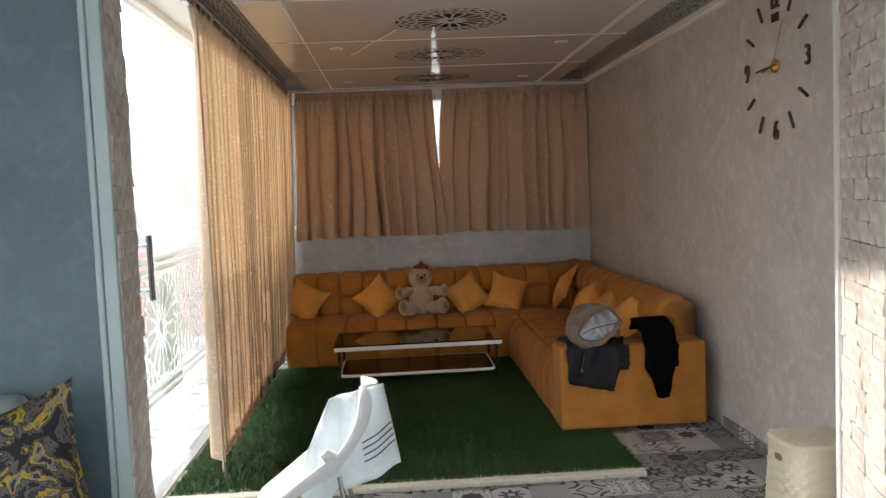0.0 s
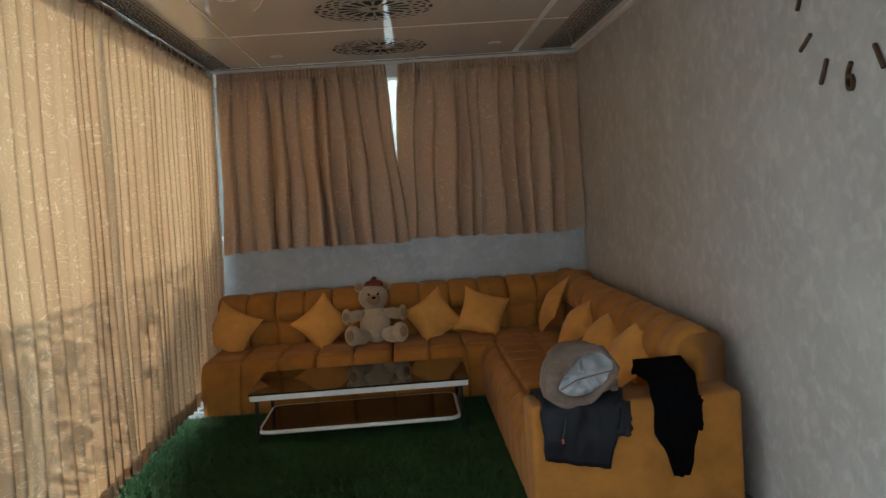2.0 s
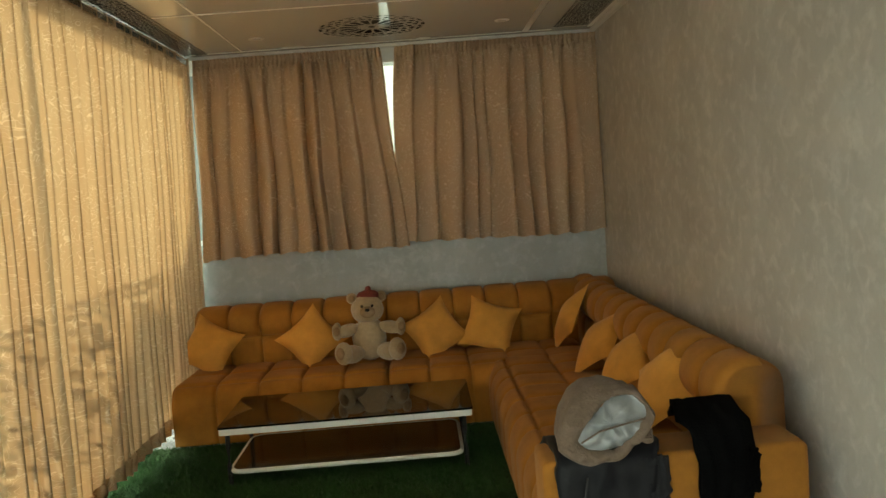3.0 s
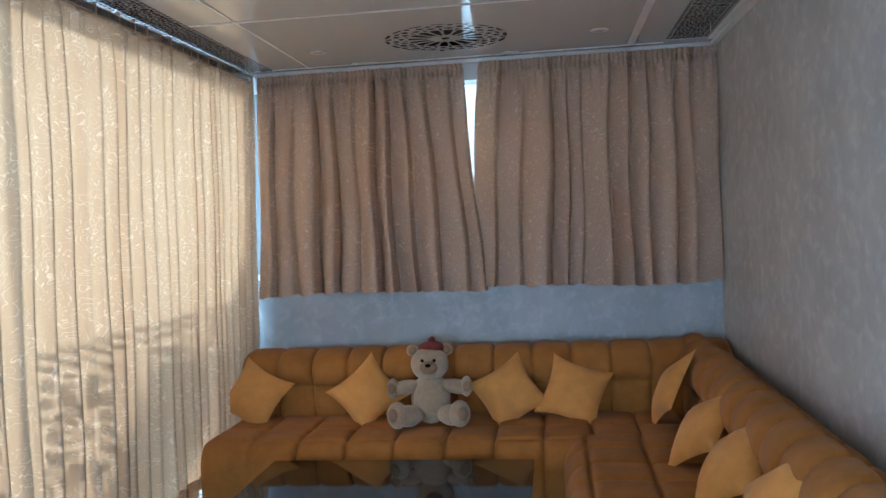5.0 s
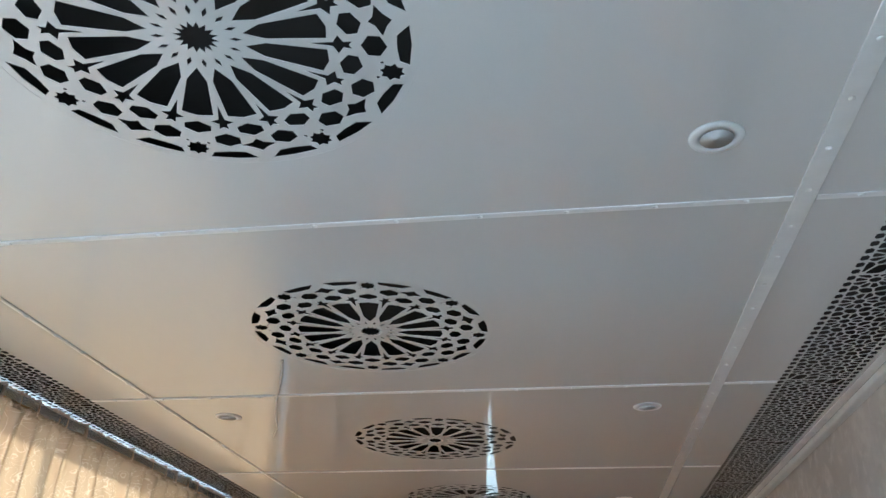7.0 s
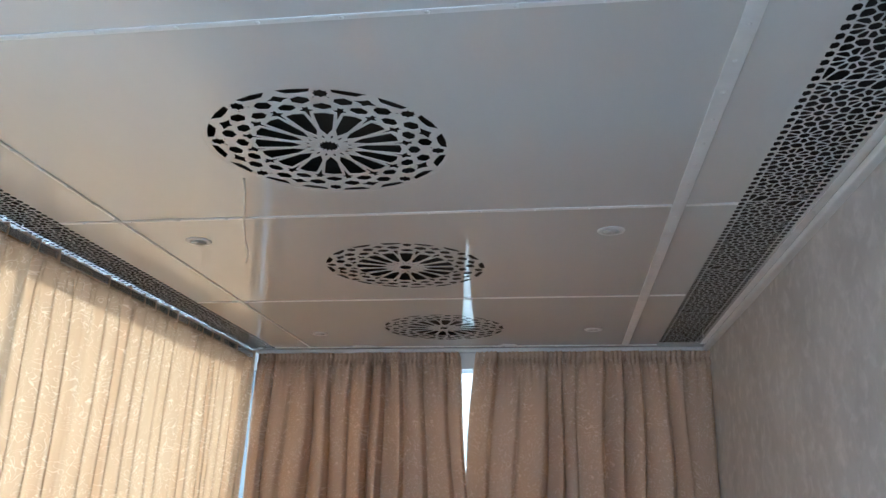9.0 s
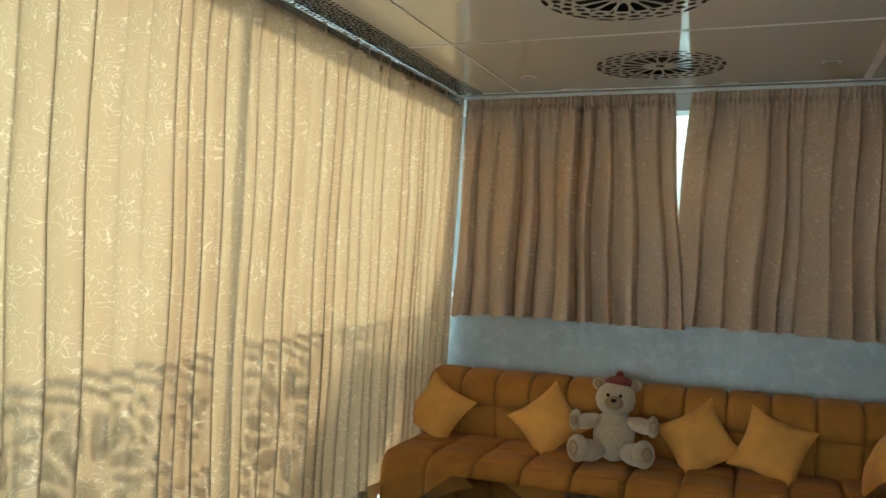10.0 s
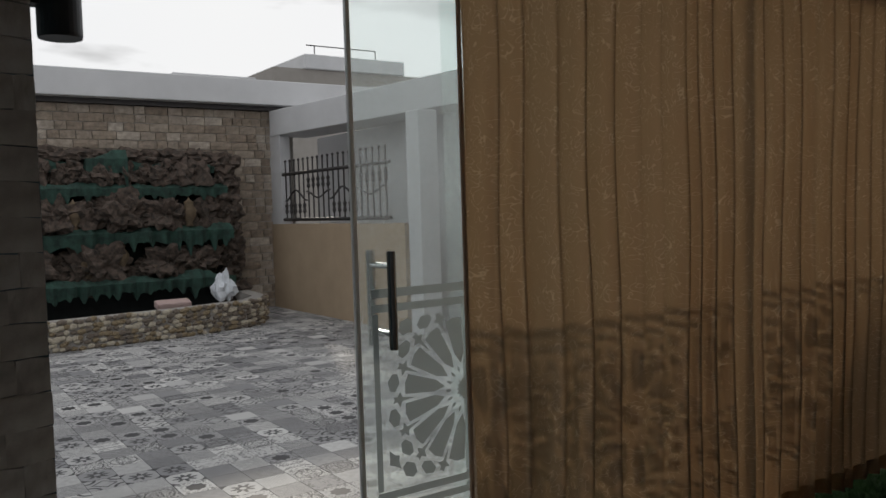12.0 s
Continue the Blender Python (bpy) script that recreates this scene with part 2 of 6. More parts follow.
def plaster(name, a, b, rough=0.42, scale=2.2):
    """Trowelled satin plaster: soft clouds, feathery pale sweeps and darker scrapes."""
    m = material(name, b, rough, 0, 0.1, scale, a, 0.16, 11)
    t = m.node_tree
    p = t.nodes["Principled BSDF"]
    co = t.nodes["Texture Coordinate"]
    old = p.inputs["Base Color"].links[0].from_socket
    first = None
    for size, twist, lo, hi, top, tone in ((13.0, 0.5, 0.49, 0.66, 0.42, 1.28), (21.0, 0.4, 0.53, 0.66, 0.36, 0.78)):
        n = t.nodes.new("ShaderNodeTexNoise")
        n.inputs["Scale"].default_value, n.inputs["Detail"].default_value, n.inputs["Distortion"].default_value = size, 11, twist
        n.inputs["Roughness"].default_value = 0.6
        r = t.nodes.new("ShaderNodeValToRGB")
        r.color_ramp.elements[0].position, r.color_ramp.elements[0].color = lo, (0, 0, 0, 1)
        r.color_ramp.elements[1].position, r.color_ramp.elements[1].color = hi, (top, top, top, 1)
        mx = t.nodes.new("ShaderNodeMixRGB")
        mx.inputs[2].default_value = (*[min(1, c * tone) for c in b], 1)
        t.links.new(co.outputs["Object"], n.inputs["Vector"])
        t.links.new(n.outputs["Fac"], r.inputs[0])
        t.links.new(r.outputs[0], mx.inputs[0])
        t.links.new(old, mx.inputs[1])
        old = mx.outputs[0]
        first = first or r
    t.links.new(old, p.inputs["Base Color"])
    rr = t.nodes.new("ShaderNodeMapRange")
    rr.inputs["To Min"].default_value, rr.inputs["To Max"].default_value = rough + 0.1, rough - 0.14
    t.links.new(first.outputs[0], rr.inputs["Value"])
    t.links.new(rr.outputs[0], p.inputs["Roughness"])
    return m


CLOTH = fabric_curtain()
GLASS = glass_material("clear_glass")
FROST = frost_material()
PLASTER = plaster("silver_plaster", (0.48, 0.455, 0.437), (0.61, 0.582, 0.56))
PLASTER_BLUE = plaster("pale_blue_plaster", (0.34, 0.36, 0.375), (0.46, 0.485, 0.50))
TEAL = plaster("teal_plaster", (0.10, 0.16, 0.18), (0.13, 0.20, 0.22), 0.5, 3)
TEAL_TRIM = material("pale_teal_paint", (0.42, 0.52, 0.52), 0.5, vary=0.06, scale=5)
WHITE = material("white_paint", (0.76, 0.76, 0.75), 0.55, vary=0.04, scale=3, bump=0.05)
CEILING = material("glossy_white_panel", (0.68, 0.68, 0.67), 0.05, vary=0.03, scale=1.3, spec=0.9, bump=0.030, bump_scale=9, stretch=(1, 0.10, 1), coat=0.35)
STRIP = material("white_strip", (0.78, 0.78, 0.77), 0.3, vary=0.05, scale=9)
# near-black colour holding the shade seen through the ceiling cut-outs
VOID_SHADE = material("void_shade", (0.025, 0.024, 0.024), 0.9)
MUSTARD = material("mustard_velvet", (0.39, 0.160, 0.029), 0.8, vary=0.16, scale=7, bump=0.12, bump_scale=120, sheen=0.08, spec=0.2)
MUSTARD_LIGHT = material("mustard_cushion_velvet", (0.68, 0.315, 0.068), 0.7, vary=0.14, scale=6, bump=0.15, bump_scale=90, sheen=0.15, spec=0.2)
GROUT = material("grey_mortar", (0.30, 0.28, 0.26), 0.9, vary=0.1, bump=0.2)
TURF = material("turf_backing", (0.02, 0.045, 0.012), 0.95, vary=0.2, scale=20)
BLADE = material("turf_blades", (0.034, 0.100, 0.020), 0.7, second=(0.022, 0.062, 0.012), scale=3)
FRINGE = material("pale_fringe", (0.62, 0.60, 0.50), 0.9, vary=0.12, scale=40, bump=0.5)
BLACK_METAL = material("black_metal", (0.018, 0.018, 0.02), 0.4, 0.3, vary=0.1)
# same chrome with the room's dark reflection put into its colour
CHROME_DIMMED = material("polished_steel_dimmed", (0.20, 0.20, 0.20), 0.10, 1.0, vary=0.06)
CHROME = material("polished_steel", (0.62, 0.62, 0.61), 0.16, 1.0, vary=0.06)
BLACK_GLASS = material("smoked_glass", (0.010, 0.011, 0.013), 0.04, spec=0.8, vary=0.05)
BROWN_GLASS = material("brown_board", (0.045, 0.024, 0.014), 0.12, vary=0.25, scale=4)

# ---- large structure ----
CEIL = 2.60
XL, XR, YB = -1.54, 1.78, 9.03


def setting(name, bm, mat, label, category="wall", smooth=False):
    return tagged(part(name, bm, mat, smooth=smooth), label, category, kind="structure")


setting("wall_east", box(XR, XR + 0.2, 3.93, YB + 0.2, 0, 3.1), PLASTER, "silver grey trowelled plaster wall with satin sweeps")
setting("wall_north", box(XL - 0.06, XR, YB, YB + 0.2, 0, 1.22), PLASTER_BLUE, "low pale blue grey plaster wall behind the sofa")
setting("wall_north_lintel", box(XL - 0.06, XR, YB, YB + 0.2, 2.47, 3.1), WHITE, "white lintel over the end window")
setting("roof_slab_front", box(-2.8, 3.6, -3.0, 3.91, 3.1, 3.3), WHITE, "plain roof slab over the front room", "roof")
setting("roof_slab", box(XL - 0.10, 2.0, 3.91, YB + 0.2, 3.1, 3.3), WHITE, "plain roof slab above the false ceiling", "roof")
setting("wall_west_lintel", box(XL - 0.10, XL + 0.03, 3.9, YB, 2.64, 3.1), WHITE, "white lintel above the glass front")
# wall between the two rooms, with a stone clad opening
def splayed(x_near, x_far, x_out, y_far):
    return prism([(x_near, 3.37), (x_far, y_far), (x_out, y_far), (x_out, 3.37)], 0, 3.1)


setting("wall_divider_west", splayed(-1.13, -1.205, -2.8, 3.805), TEAL, "teal plaster wall beside the opening")
setting("wall_divider_east", splayed(1.45, 1.60, 3.4, 3.91), TEAL, "teal plaster wall beside the opening")
# unseen walls behind the camera; openings added and sized to light the room
setting("wall_front_south", box(-2.8, 3.6, -3.2, -3.0, 0, 0.5), TEAL, "unseen low teal wall under an added opening for light")
setting("wall_front_south_head", box(-2.8, 3.6, -3.2, -3.0, 2.4, 3.1), TEAL, "unseen teal wall over an added opening for light")
setting("wall_front_south_pier", box(2.4, 3.6, -3.2, -3.0, 0.5, 2.4), TEAL, "unseen teal pier beside an added opening for light")
setting("wall_front_west", box(-2.8, -2.6, 1.2, 3.37, 0, 3.1), TEAL, "unseen teal pier of the front room, sized to limit the light")
setting("wall_front_west_head", box(-2.8, -2.6, -3.0, 1.2, 2.45, 3.1), TEAL, "unseen teal wall over an added unglazed opening for light")
# unseen wall, white so that it throws light back into the room
setting("wall_front_east", box(3.4, 3.6, -3.0, 3.91, 0, 3.1), WHITE, "unseen front room wall, made white to bounce light")
setting("ceiling_front", box(-2.6, 3.4, -3.0, 3.37, 2.75, 2.85), WHITE, "white front room ceiling", "ceiling")


# ---- false ceiling with real cut-outs ----
def ring(n, r, cx, cy, a0=0.0):
    return [(cx + r * math.cos(a0 + 2 * math.pi * k / n), cy + r * math.sin(a0 + 2 * math.pi * k / n)) for k in range(n)]


def star(n, r1, r2, cx, cy, a0=0.0):
    return [(cx + (r1 if k % 2 == 0 else r2) * math.cos(a0 + math.pi * k / n), cy + (r1 if k % 2 == 0 else r2) * math.sin(a0 + math.pi * k / n)) for k in range(2 * n)]


def polar(pairs, a, cx, cy, R):
    """Points given along a spoke (outward, sideways), turned to the angle a."""
    c, s = math.cos(a), math.sin(a)
    return [(cx + R * (u * c - v * s), cy + R * (u * s + v * c)) for u, v in pairs]


def rosette_cells(cx, cy, R, turn=0.0):
    cells = [star(16, 0.105 * R, 0.070 * R, cx, cy)]
    for k in range(16):
        a = 2 * math.pi * (k + 0.5) / 16 + turn
        cells.append(polar([(0.145, 0), (0.175, 0.012), (0.21, 0.0), (0.175, -0.012)], a + math.pi / 16, cx, cy, R))
        cells.append(polar([(0.215, 0), (0.31, 0.048), (0.585, 0.079), (0.604, 0), (0.585, -0.079), (0.31, -0.048)], a, cx, cy, R))
        b = a + math.pi / 16
        cells.append(polar([(0.50, 0), (0.618, 0.016), (0.640, 0.062), (0.664, 0.020), (0.705, 0.026), (0.690, 0), (0.705, -0.026), (0.664, -0.020), (0.640, -0.062), (0.618, -0.016)], b, cx, cy, R))
        cells.append(polar([(0.652, 0.0), (0.682, 0.068), (0.730, 0.068), (0.764, 0), (0.730, -0.068), (0.682, -0.068)], a, cx, cy, R))
        cells.append(polar([(0.742, 0.0), (0.776, 0.068), (0.832, 0.068), (0.866, 0), (0.832, -0.068), (0.776, -0.068)], b, cx, cy, R))
        if k % 2 == 0:
            cells.append(star(8, 0.064 * R, 0.046 * R, cx + 0.905 * R * math.cos(a), cy + 0.905 * R * math.sin(a), a))
            for s in (-1, 1):
                cells.append(polar([(0.925, s * 0.085), (0.975, s * 0.072), (0.953, s * 0.215), (0.915, s * 0.335), (0.875, s * 0.255), (0.895, s * 0.165)][::s], a, cx, cy, R))
                cells.append(ring(4, 0.012 * R, cx + R * (0.845 * math.cos(a) - s * 0.055 * math.sin(a)), cy + R * (0.845 * math.sin(a) + s * 0.055 * math.cos(a)), a))
        else:
            cells.append(polar([(0.792, 0), (0.822, 0.030), (0.842, 0.098), (0.872, 0.040), (0.905, 0.0), (0.872, -0.040), (0.842, -0.098), (0.822, -0.030)], a, cx, cy, R))
    return cells


def clip_half(poly, px, py, nx, ny):
    """The part of a convex outline behind the line through (px, py) with normal (nx, ny)."""
    out = []
    for (ax, ay), (bx, by) in zip(poly, poly[1:] + poly[:1]):
        da, db = (ax - px) * nx + (ay - py) * ny, (bx - px) * nx + (by - py) * ny
        if da <= 0:
            out.append((ax, ay))
        if (da < 0 < db) or (db < 0 < da):
            f = da / (da - db)
            out.append((ax + (bx - ax) * f, ay + (by - ay) * f))
    return out


def strip_cells(x0, x1, y0, y1, bar=0.0044):
    """Pierced field of petal flowers with the gaps between them filled, between two rows of slots."""
    fx0, fx1, fy0, fy1 = x0 + 0.028, x1 - 0.028, y0 + 0.003, y1 - 0.003
    k = max(3, round((y1 - y0) / 0.135))
    dy = (y1 - y0) / k
    flowers = [(fx0 + 0.048, y0 + (q + 0.25) * dy) for q in range(k)] + [(fx1 - 0.048, y0 + (q + 0.75) * dy) for q in range(k)]
    seeds = []
    for cx, cy in flowers:
        seeds.append((cx, cy))
        seeds += ring(10, 0.0335, cx, cy, 0.1)
    for cx, cy in flowers:
        for p in ring(10, 0.0630, cx, cy, 0.1 + math.pi / 10):
            if fx0 + 0.004 < p[0] < fx1 - 0.004 and fy0 + 0.004 < p[1] < fy1 - 0.004 and min(math.dist(p, s) for s in seeds) > 0.0195:
                seeds.append(p)
    cells = []
    for cx, cy in seeds:
        poly = [(fx0, fy0), (fx1, fy0), (fx1, fy1), (fx0, fy1)]
        for sx, sy in seeds:
            d = math.dist((cx, cy), (sx, sy))
            if 0 < d < 0.11:
                nx, ny = (sx - cx) / d, (sy - cy) / d
                poly = clip_half(poly, (cx + sx) / 2 - nx * bar / 2, (cy + sy) / 2 - ny * bar / 2, nx, ny)
        area = sum(a[0] * b[1] - b[0] * a[1] for a, b in zip(poly, poly[1:] + poly[:1])) / 2
        if len(poly) > 2 and area > 3e-5:
            mx_, my_ = sum(p[0] for p in poly) / len(poly), sum(p[1] for p in poly) / len(poly)
            soft = []
            for a, b in zip(poly, poly[1:] + poly[:1]):
                if math.dist(a, b) > 0.004:
                    soft += [(a[0] * 0.8 + b[0] * 0.2, a[1] * 0.8 + b[1] * 0.2), (a[0] * 0.2 + b[0] * 0.8, a[1] * 0.2 + b[1] * 0.8)]
            if len(soft) > 4:
                cells.append([(mx_ + (p[0] - mx_) * 0.97, my_ + (p[1] - my_) * 0.97) for p in soft])
    n = int((y1 - y0) / 0.036)
    for q in range(n):
        yy = y0 + (q + 0.5) * (y1 - y0) / n
        for x in (x0 + 0.014, x1 - 0.014):
            cells.append([(x - 0.010, yy - 0.010), (x + 0.002, yy - 0.0145), (x + 0.010, yy - 0.007), (x + 0.010, yy + 0.009), (x - 0.003, yy + 0.0145), (x - 0.010, yy + 0.007)])
    return cells


ROSETTES = [(0.18, y) for y in (3.30 + 1.2675, 5.842, 7.112, 8.378)]
GRILLES = [(-1.235, -1.03, 3.95, 8.98), (1.455, 1.705, 3.95, 8.88)]
holes = [ring(48, 0.362, cx, cy) for cx, cy in ROSETTES] + [[(a, c), (b, c), (b, d), (a, d)] for a, b, c, d in GRILLES]
setting("ceiling", sheet_with_holes([(-1.25, 3.37), (1.78, 3.37), (1.78, YB), (-1.25, YB)], holes, CEIL, 0.006), CEILING, "glossy white panelled false ceiling with cut-outs", "ceiling")
setting("pelmet_soffit", box(XL + 0.031, -1.263, 3.84, YB, 2.64, 2.66), WHITE, "white soffit above the side curtain", "ceiling")
# added boards: shade of the void in their colour, stray daylight kept out
setting("ceiling_void_side", box(-1.262, -1.251, 3.37, YB, 2.6, 2.75), VOID_SHADE, "near-black board, painted shade at the side of the ceiling void", "ceiling")
setting("ceiling_void", box(-1.25, 1.78, 3.37, YB, 2.72, 2.75), VOID_SHADE, "near-black board, painted shade above the false ceiling", "ceiling")
setting("ceiling_void_end", box(-1.25, 1.75, 8.992, YB - 0.004, 2.608, 2.718), VOID_SHADE, "near-black board, painted shade at the end of the ceiling void", "ceiling")
setting("ceiling_void_wall", box(1.755, 1.777, 3.94, 8.99, 2.608, 2.718), VOID_SHADE, "near-black board, painted shade on the wall side of the ceiling void", "ceiling")
for cx, cy in ROSETTES:
    t = thing("ceiling_rosette", "round white ceiling grille cut with a sixteen-fold star pattern", "ceiling grille", (cx, cy, CEIL), "ceiling rosettes")
    part("lattice", sheet_with_holes(ring(48, 0.362, cx, cy), rosette_cells(cx, cy, 0.356, math.pi / 16 if cy < 5 else 0.0), CEIL + 0.0005, 0.0015), CEILING, t)
for a, b, c, d in GRILLES:
    t = thing("ceiling_strip_grille", "long perforated ceiling strip with small flower cut-outs", "ceiling grille", (a, c, CEIL), "ceiling strip grilles")
    k = 6
    for i in range(k):
        y0, y1 = c + (d - c) * i / k, c + (d - c) * (i + 1) / k
        part("lattice", sheet_with_holes([(a, y0), (b, y0), (b, y1), (a, y1)], strip_cells(a, b, y0, y1), CEIL + 0.0005, 0.0004), CEILING, t)


def joint_strip(x0, x1, y0, y1, screws, mat=STRIP):
    t = thing("ceiling_joint_strip", "thin white cover strip with small screws", "ceiling trim", (x0, y0, CEIL), "ceiling joint strips", "structure")
    strip = part("strip", box(x0, x1, y0, y1, CEIL - 0.004, CEIL - 0.0003, 0.0012, 1), mat, t)
    for i in range(screws):
        f = (i + 0.5) / screws
        x, y = (x0 + x1) / 2, (y0 + y1) / 2
        if x1 - x0 > y1 - y0:
            x = x0 + (x1 - x0) * f
        else:
            y = y0 + (y1 - y0) * f
        part("screw", lathe([(0.0065, 0.0), (0.006, -0.002), (0.003, -0.0035), (0.0001, -0.004)], 8, (x, y, CEIL - 0.004)), STRIP, strip)


for y in (3.96, 5.19, 6.423, 7.67):
    joint_strip(-1.03, 1.235, y - 0.009, y + 0.009, 12)
    joint_strip(1.283, 1.455, y - 0.009, y + 0.009, 1)
joint_strip(1.237, 1.281, 3.40, 8.90, 36)
joint_strip(-0.793, -0.779, 3.40, 8.90, 36)
joint_strip(-1.03, 1.455, 8.905, 8.93, 14)
joint_strip(1.712, 1.745, 3.95, 8.90, 26)
setting("cornice_east", box(1.745, 1.78, 3.93, YB, 2.572, 2.598, 0.006, 2), STRIP, "white plaster cornice along the wall top", "trim")
setting("cornice_north", box(-1.22, 1.745, 8.985, YB, 2.574, 2.598, 0.006, 2), STRIP, "white cornice over the end curtains", "trim")

# ---- floors ----
FLOOR_BASE = material("floor_mortar", (0.30, 0.30, 0.30), 0.8, vary=0.1)
setting("ground", box(-60, 60, -60, 60, -0.3, -0.012), FLOOR_BASE, "grey paved ground reaching far out", "ground")


# ---- glass front with etched pattern ----
def pane_plain(y0, y1, x=XL, z0=0.02, z1=2.59):
    return box(x - 0.005, x + 0.005, y0, y1, z0, z1, 0.0015, 1)


def etched_cells(y0, y1, z0, z1):
    """One large sixteen-fold star figure on each pane, with quarters of others in its corners."""
    cy, cz = (y0 + y1) / 2, (z0 + z1) / 2
    inside = lambda c: all(y0 <= a <= y1 and z0 <= b <= z1 for a, b in c)
    big = 0.44
    cells = [c for c in rosette_cells(cy, cz, big) if inside(c)]
    for sy in (y0, y1):
        for sz in (z0, z1):
            cells += [c for c in rosette_cells(sy, sz, 0.30, 0.1) if inside(c) and all(math.dist(q, (cy, cz)) > 0.92 * big for q in c)]
    return cells


def etched_film(y0, y1, x=XL):
    b = bmesh.new()
    xx = x + 0.0062

    def face(pts):
        f = b.faces.new([b.verts.new((xx, p[0], p[1])) for p in pts])
        if f.normal.x < 0:
            f.normal_flip()

    def band(a0, a1, c0, c1):
        face([(a0, c0), (a1, c0), (a1, c1), (a0, c1)])
    m = 0.05
    band(y0 + m, y1 - m, 1.225, 1.255)
    band(y0 + m, y1 - m, 1.175, 1.202)
    band(y0 + m, y0 + m + 0.022, 0.56, 1.17)
    band(y1 - m - 0.022, y1 - m, 0.56, 1.17)
    band(y0 + m, y1 - m, 0.530, 0.556)
    band(y0 + m, y1 - m, 0.485, 0.510)
    for c in etched_cells(y0 + m + 0.04, y1 - m - 0.04, 0.575, 1.16):
        face(c)
    return b


glass_front = []
PANES = [(4.80, 5.66), (5.19, 6.60), (6.64, 7.42), (7.435, 8.21), (8.225, 8.99)]
for i, (a, b) in enumerate(PANES):
    t = thing("glass_door" if i == 0 else "glass_panel", "frameless glass door with frosted star pattern and steel pull" if i == 0 else "fixed clear glass panel with frosted star pattern", "glass door" if i == 0 else "window", (XL, a, 0), "glass front", "" if i == 0 else "structure")
    gx = XL - 0.028 if i == 1 else XL
    g = part("pane", pane_plain(a, b, gx), GLASS, t)
    g.visible_shadow = False
    part("frosted_film", etched_film(a, b, gx), FROST, t, "frosted star pattern film")
    if i == 0:
        # pale strip in place of the light glowing in the bare glass edge
        part("edge_profile", box(XL - 0.009, XL + 0.009, a - 0.012, a + 0.004, 0.02, 2.59, 0.002, 1), STRIP, t, "pale strip painting the bright edge of the glass")
        # the room-side bar takes the chrome darkened by a painted reflection
        for x in (XL - 0.07, XL + 0.07):
            h = part("pull_handle", tube([(x, 4.893, 1.055), (x, 4.893, 1.385)], 0.0150, 16), CHROME_DIMMED if x > XL else CHROME, t, "steel pull handle")
            for z in (1.105, 1.335):
                part("standoff", tube([(XL, 4.893, z), (x, 4.893, z)], 0.0105, 12), CHROME, h)
post_label = "grey aluminium upright between glass panels"
for y in (6.62, 9.01):
    xo = 0.0 if y < 8 else -0.035
    setting("glass_post", box(XL + xo - 0.03, XL + xo + 0.03, y - 0.018, y + 0.018, 0, 2.59, 0.004, 1), CHROME, post_label, "post")
setting("glass_track", box(XL - 0.035, XL + 0.035, 3.85, 9.0, 2.59, 2.64, 0.004, 1), STRIP, "pale aluminium head rail of the glass front", "rail")
setting("glass_sill", box(XL - 0.04, XL + 0.04, 3.85, 9.0, 0.0, 0.012, 0.003, 1), CHROME, "flat steel floor rail", "rail")
setting("door_jamb", box(XL - 0.05, XL + 0.05, 3.831, 3.85, 0.0, 2.59, 0.004, 1), BLACK_METAL, "dark metal door jamb", "trim")
# window at the end
w = thing("window_1", "wide end window with pale frame behind short curtains", "window", (0, YB + 0.06, 1.22), kind="structure")
for x in (XL - 0.03, 1.74):
    part("window_frame", box(x - 0.025, x + 0.025, YB + 0.04, YB + 0.09, 1.22, 2.47, 0.004, 1), STRIP, w)
part("corner_post", box(-1.36, -1.13, YB + 0.025, YB + 0.095, 1.26, 2.47, 0.004, 1), material("grey_aluminium", (0.26, 0.28, 0.30), 0.6, vary=0.06, scale=6), w)
part("window_sill", box(XL - 0.05, 1.78, YB + 0.03, YB + 0.11, 1.22, 1.26, 0.004, 1), STRIP, w)
for a, b in ((XL, 1.715),):
    g = part("pane", box(a, b, YB + 0.06, YB + 0.068, 1.26, 2.47), GLASS, w)
    g.visible_shadow = False
# added wall; its nearness and height dim the light behind the curtains
setting("wall_beyond", box(-1.70, 3.0, 9.95, 10.1, 0, 4.6), WHITE, "added plain white wall that cuts the sky light behind the end window")


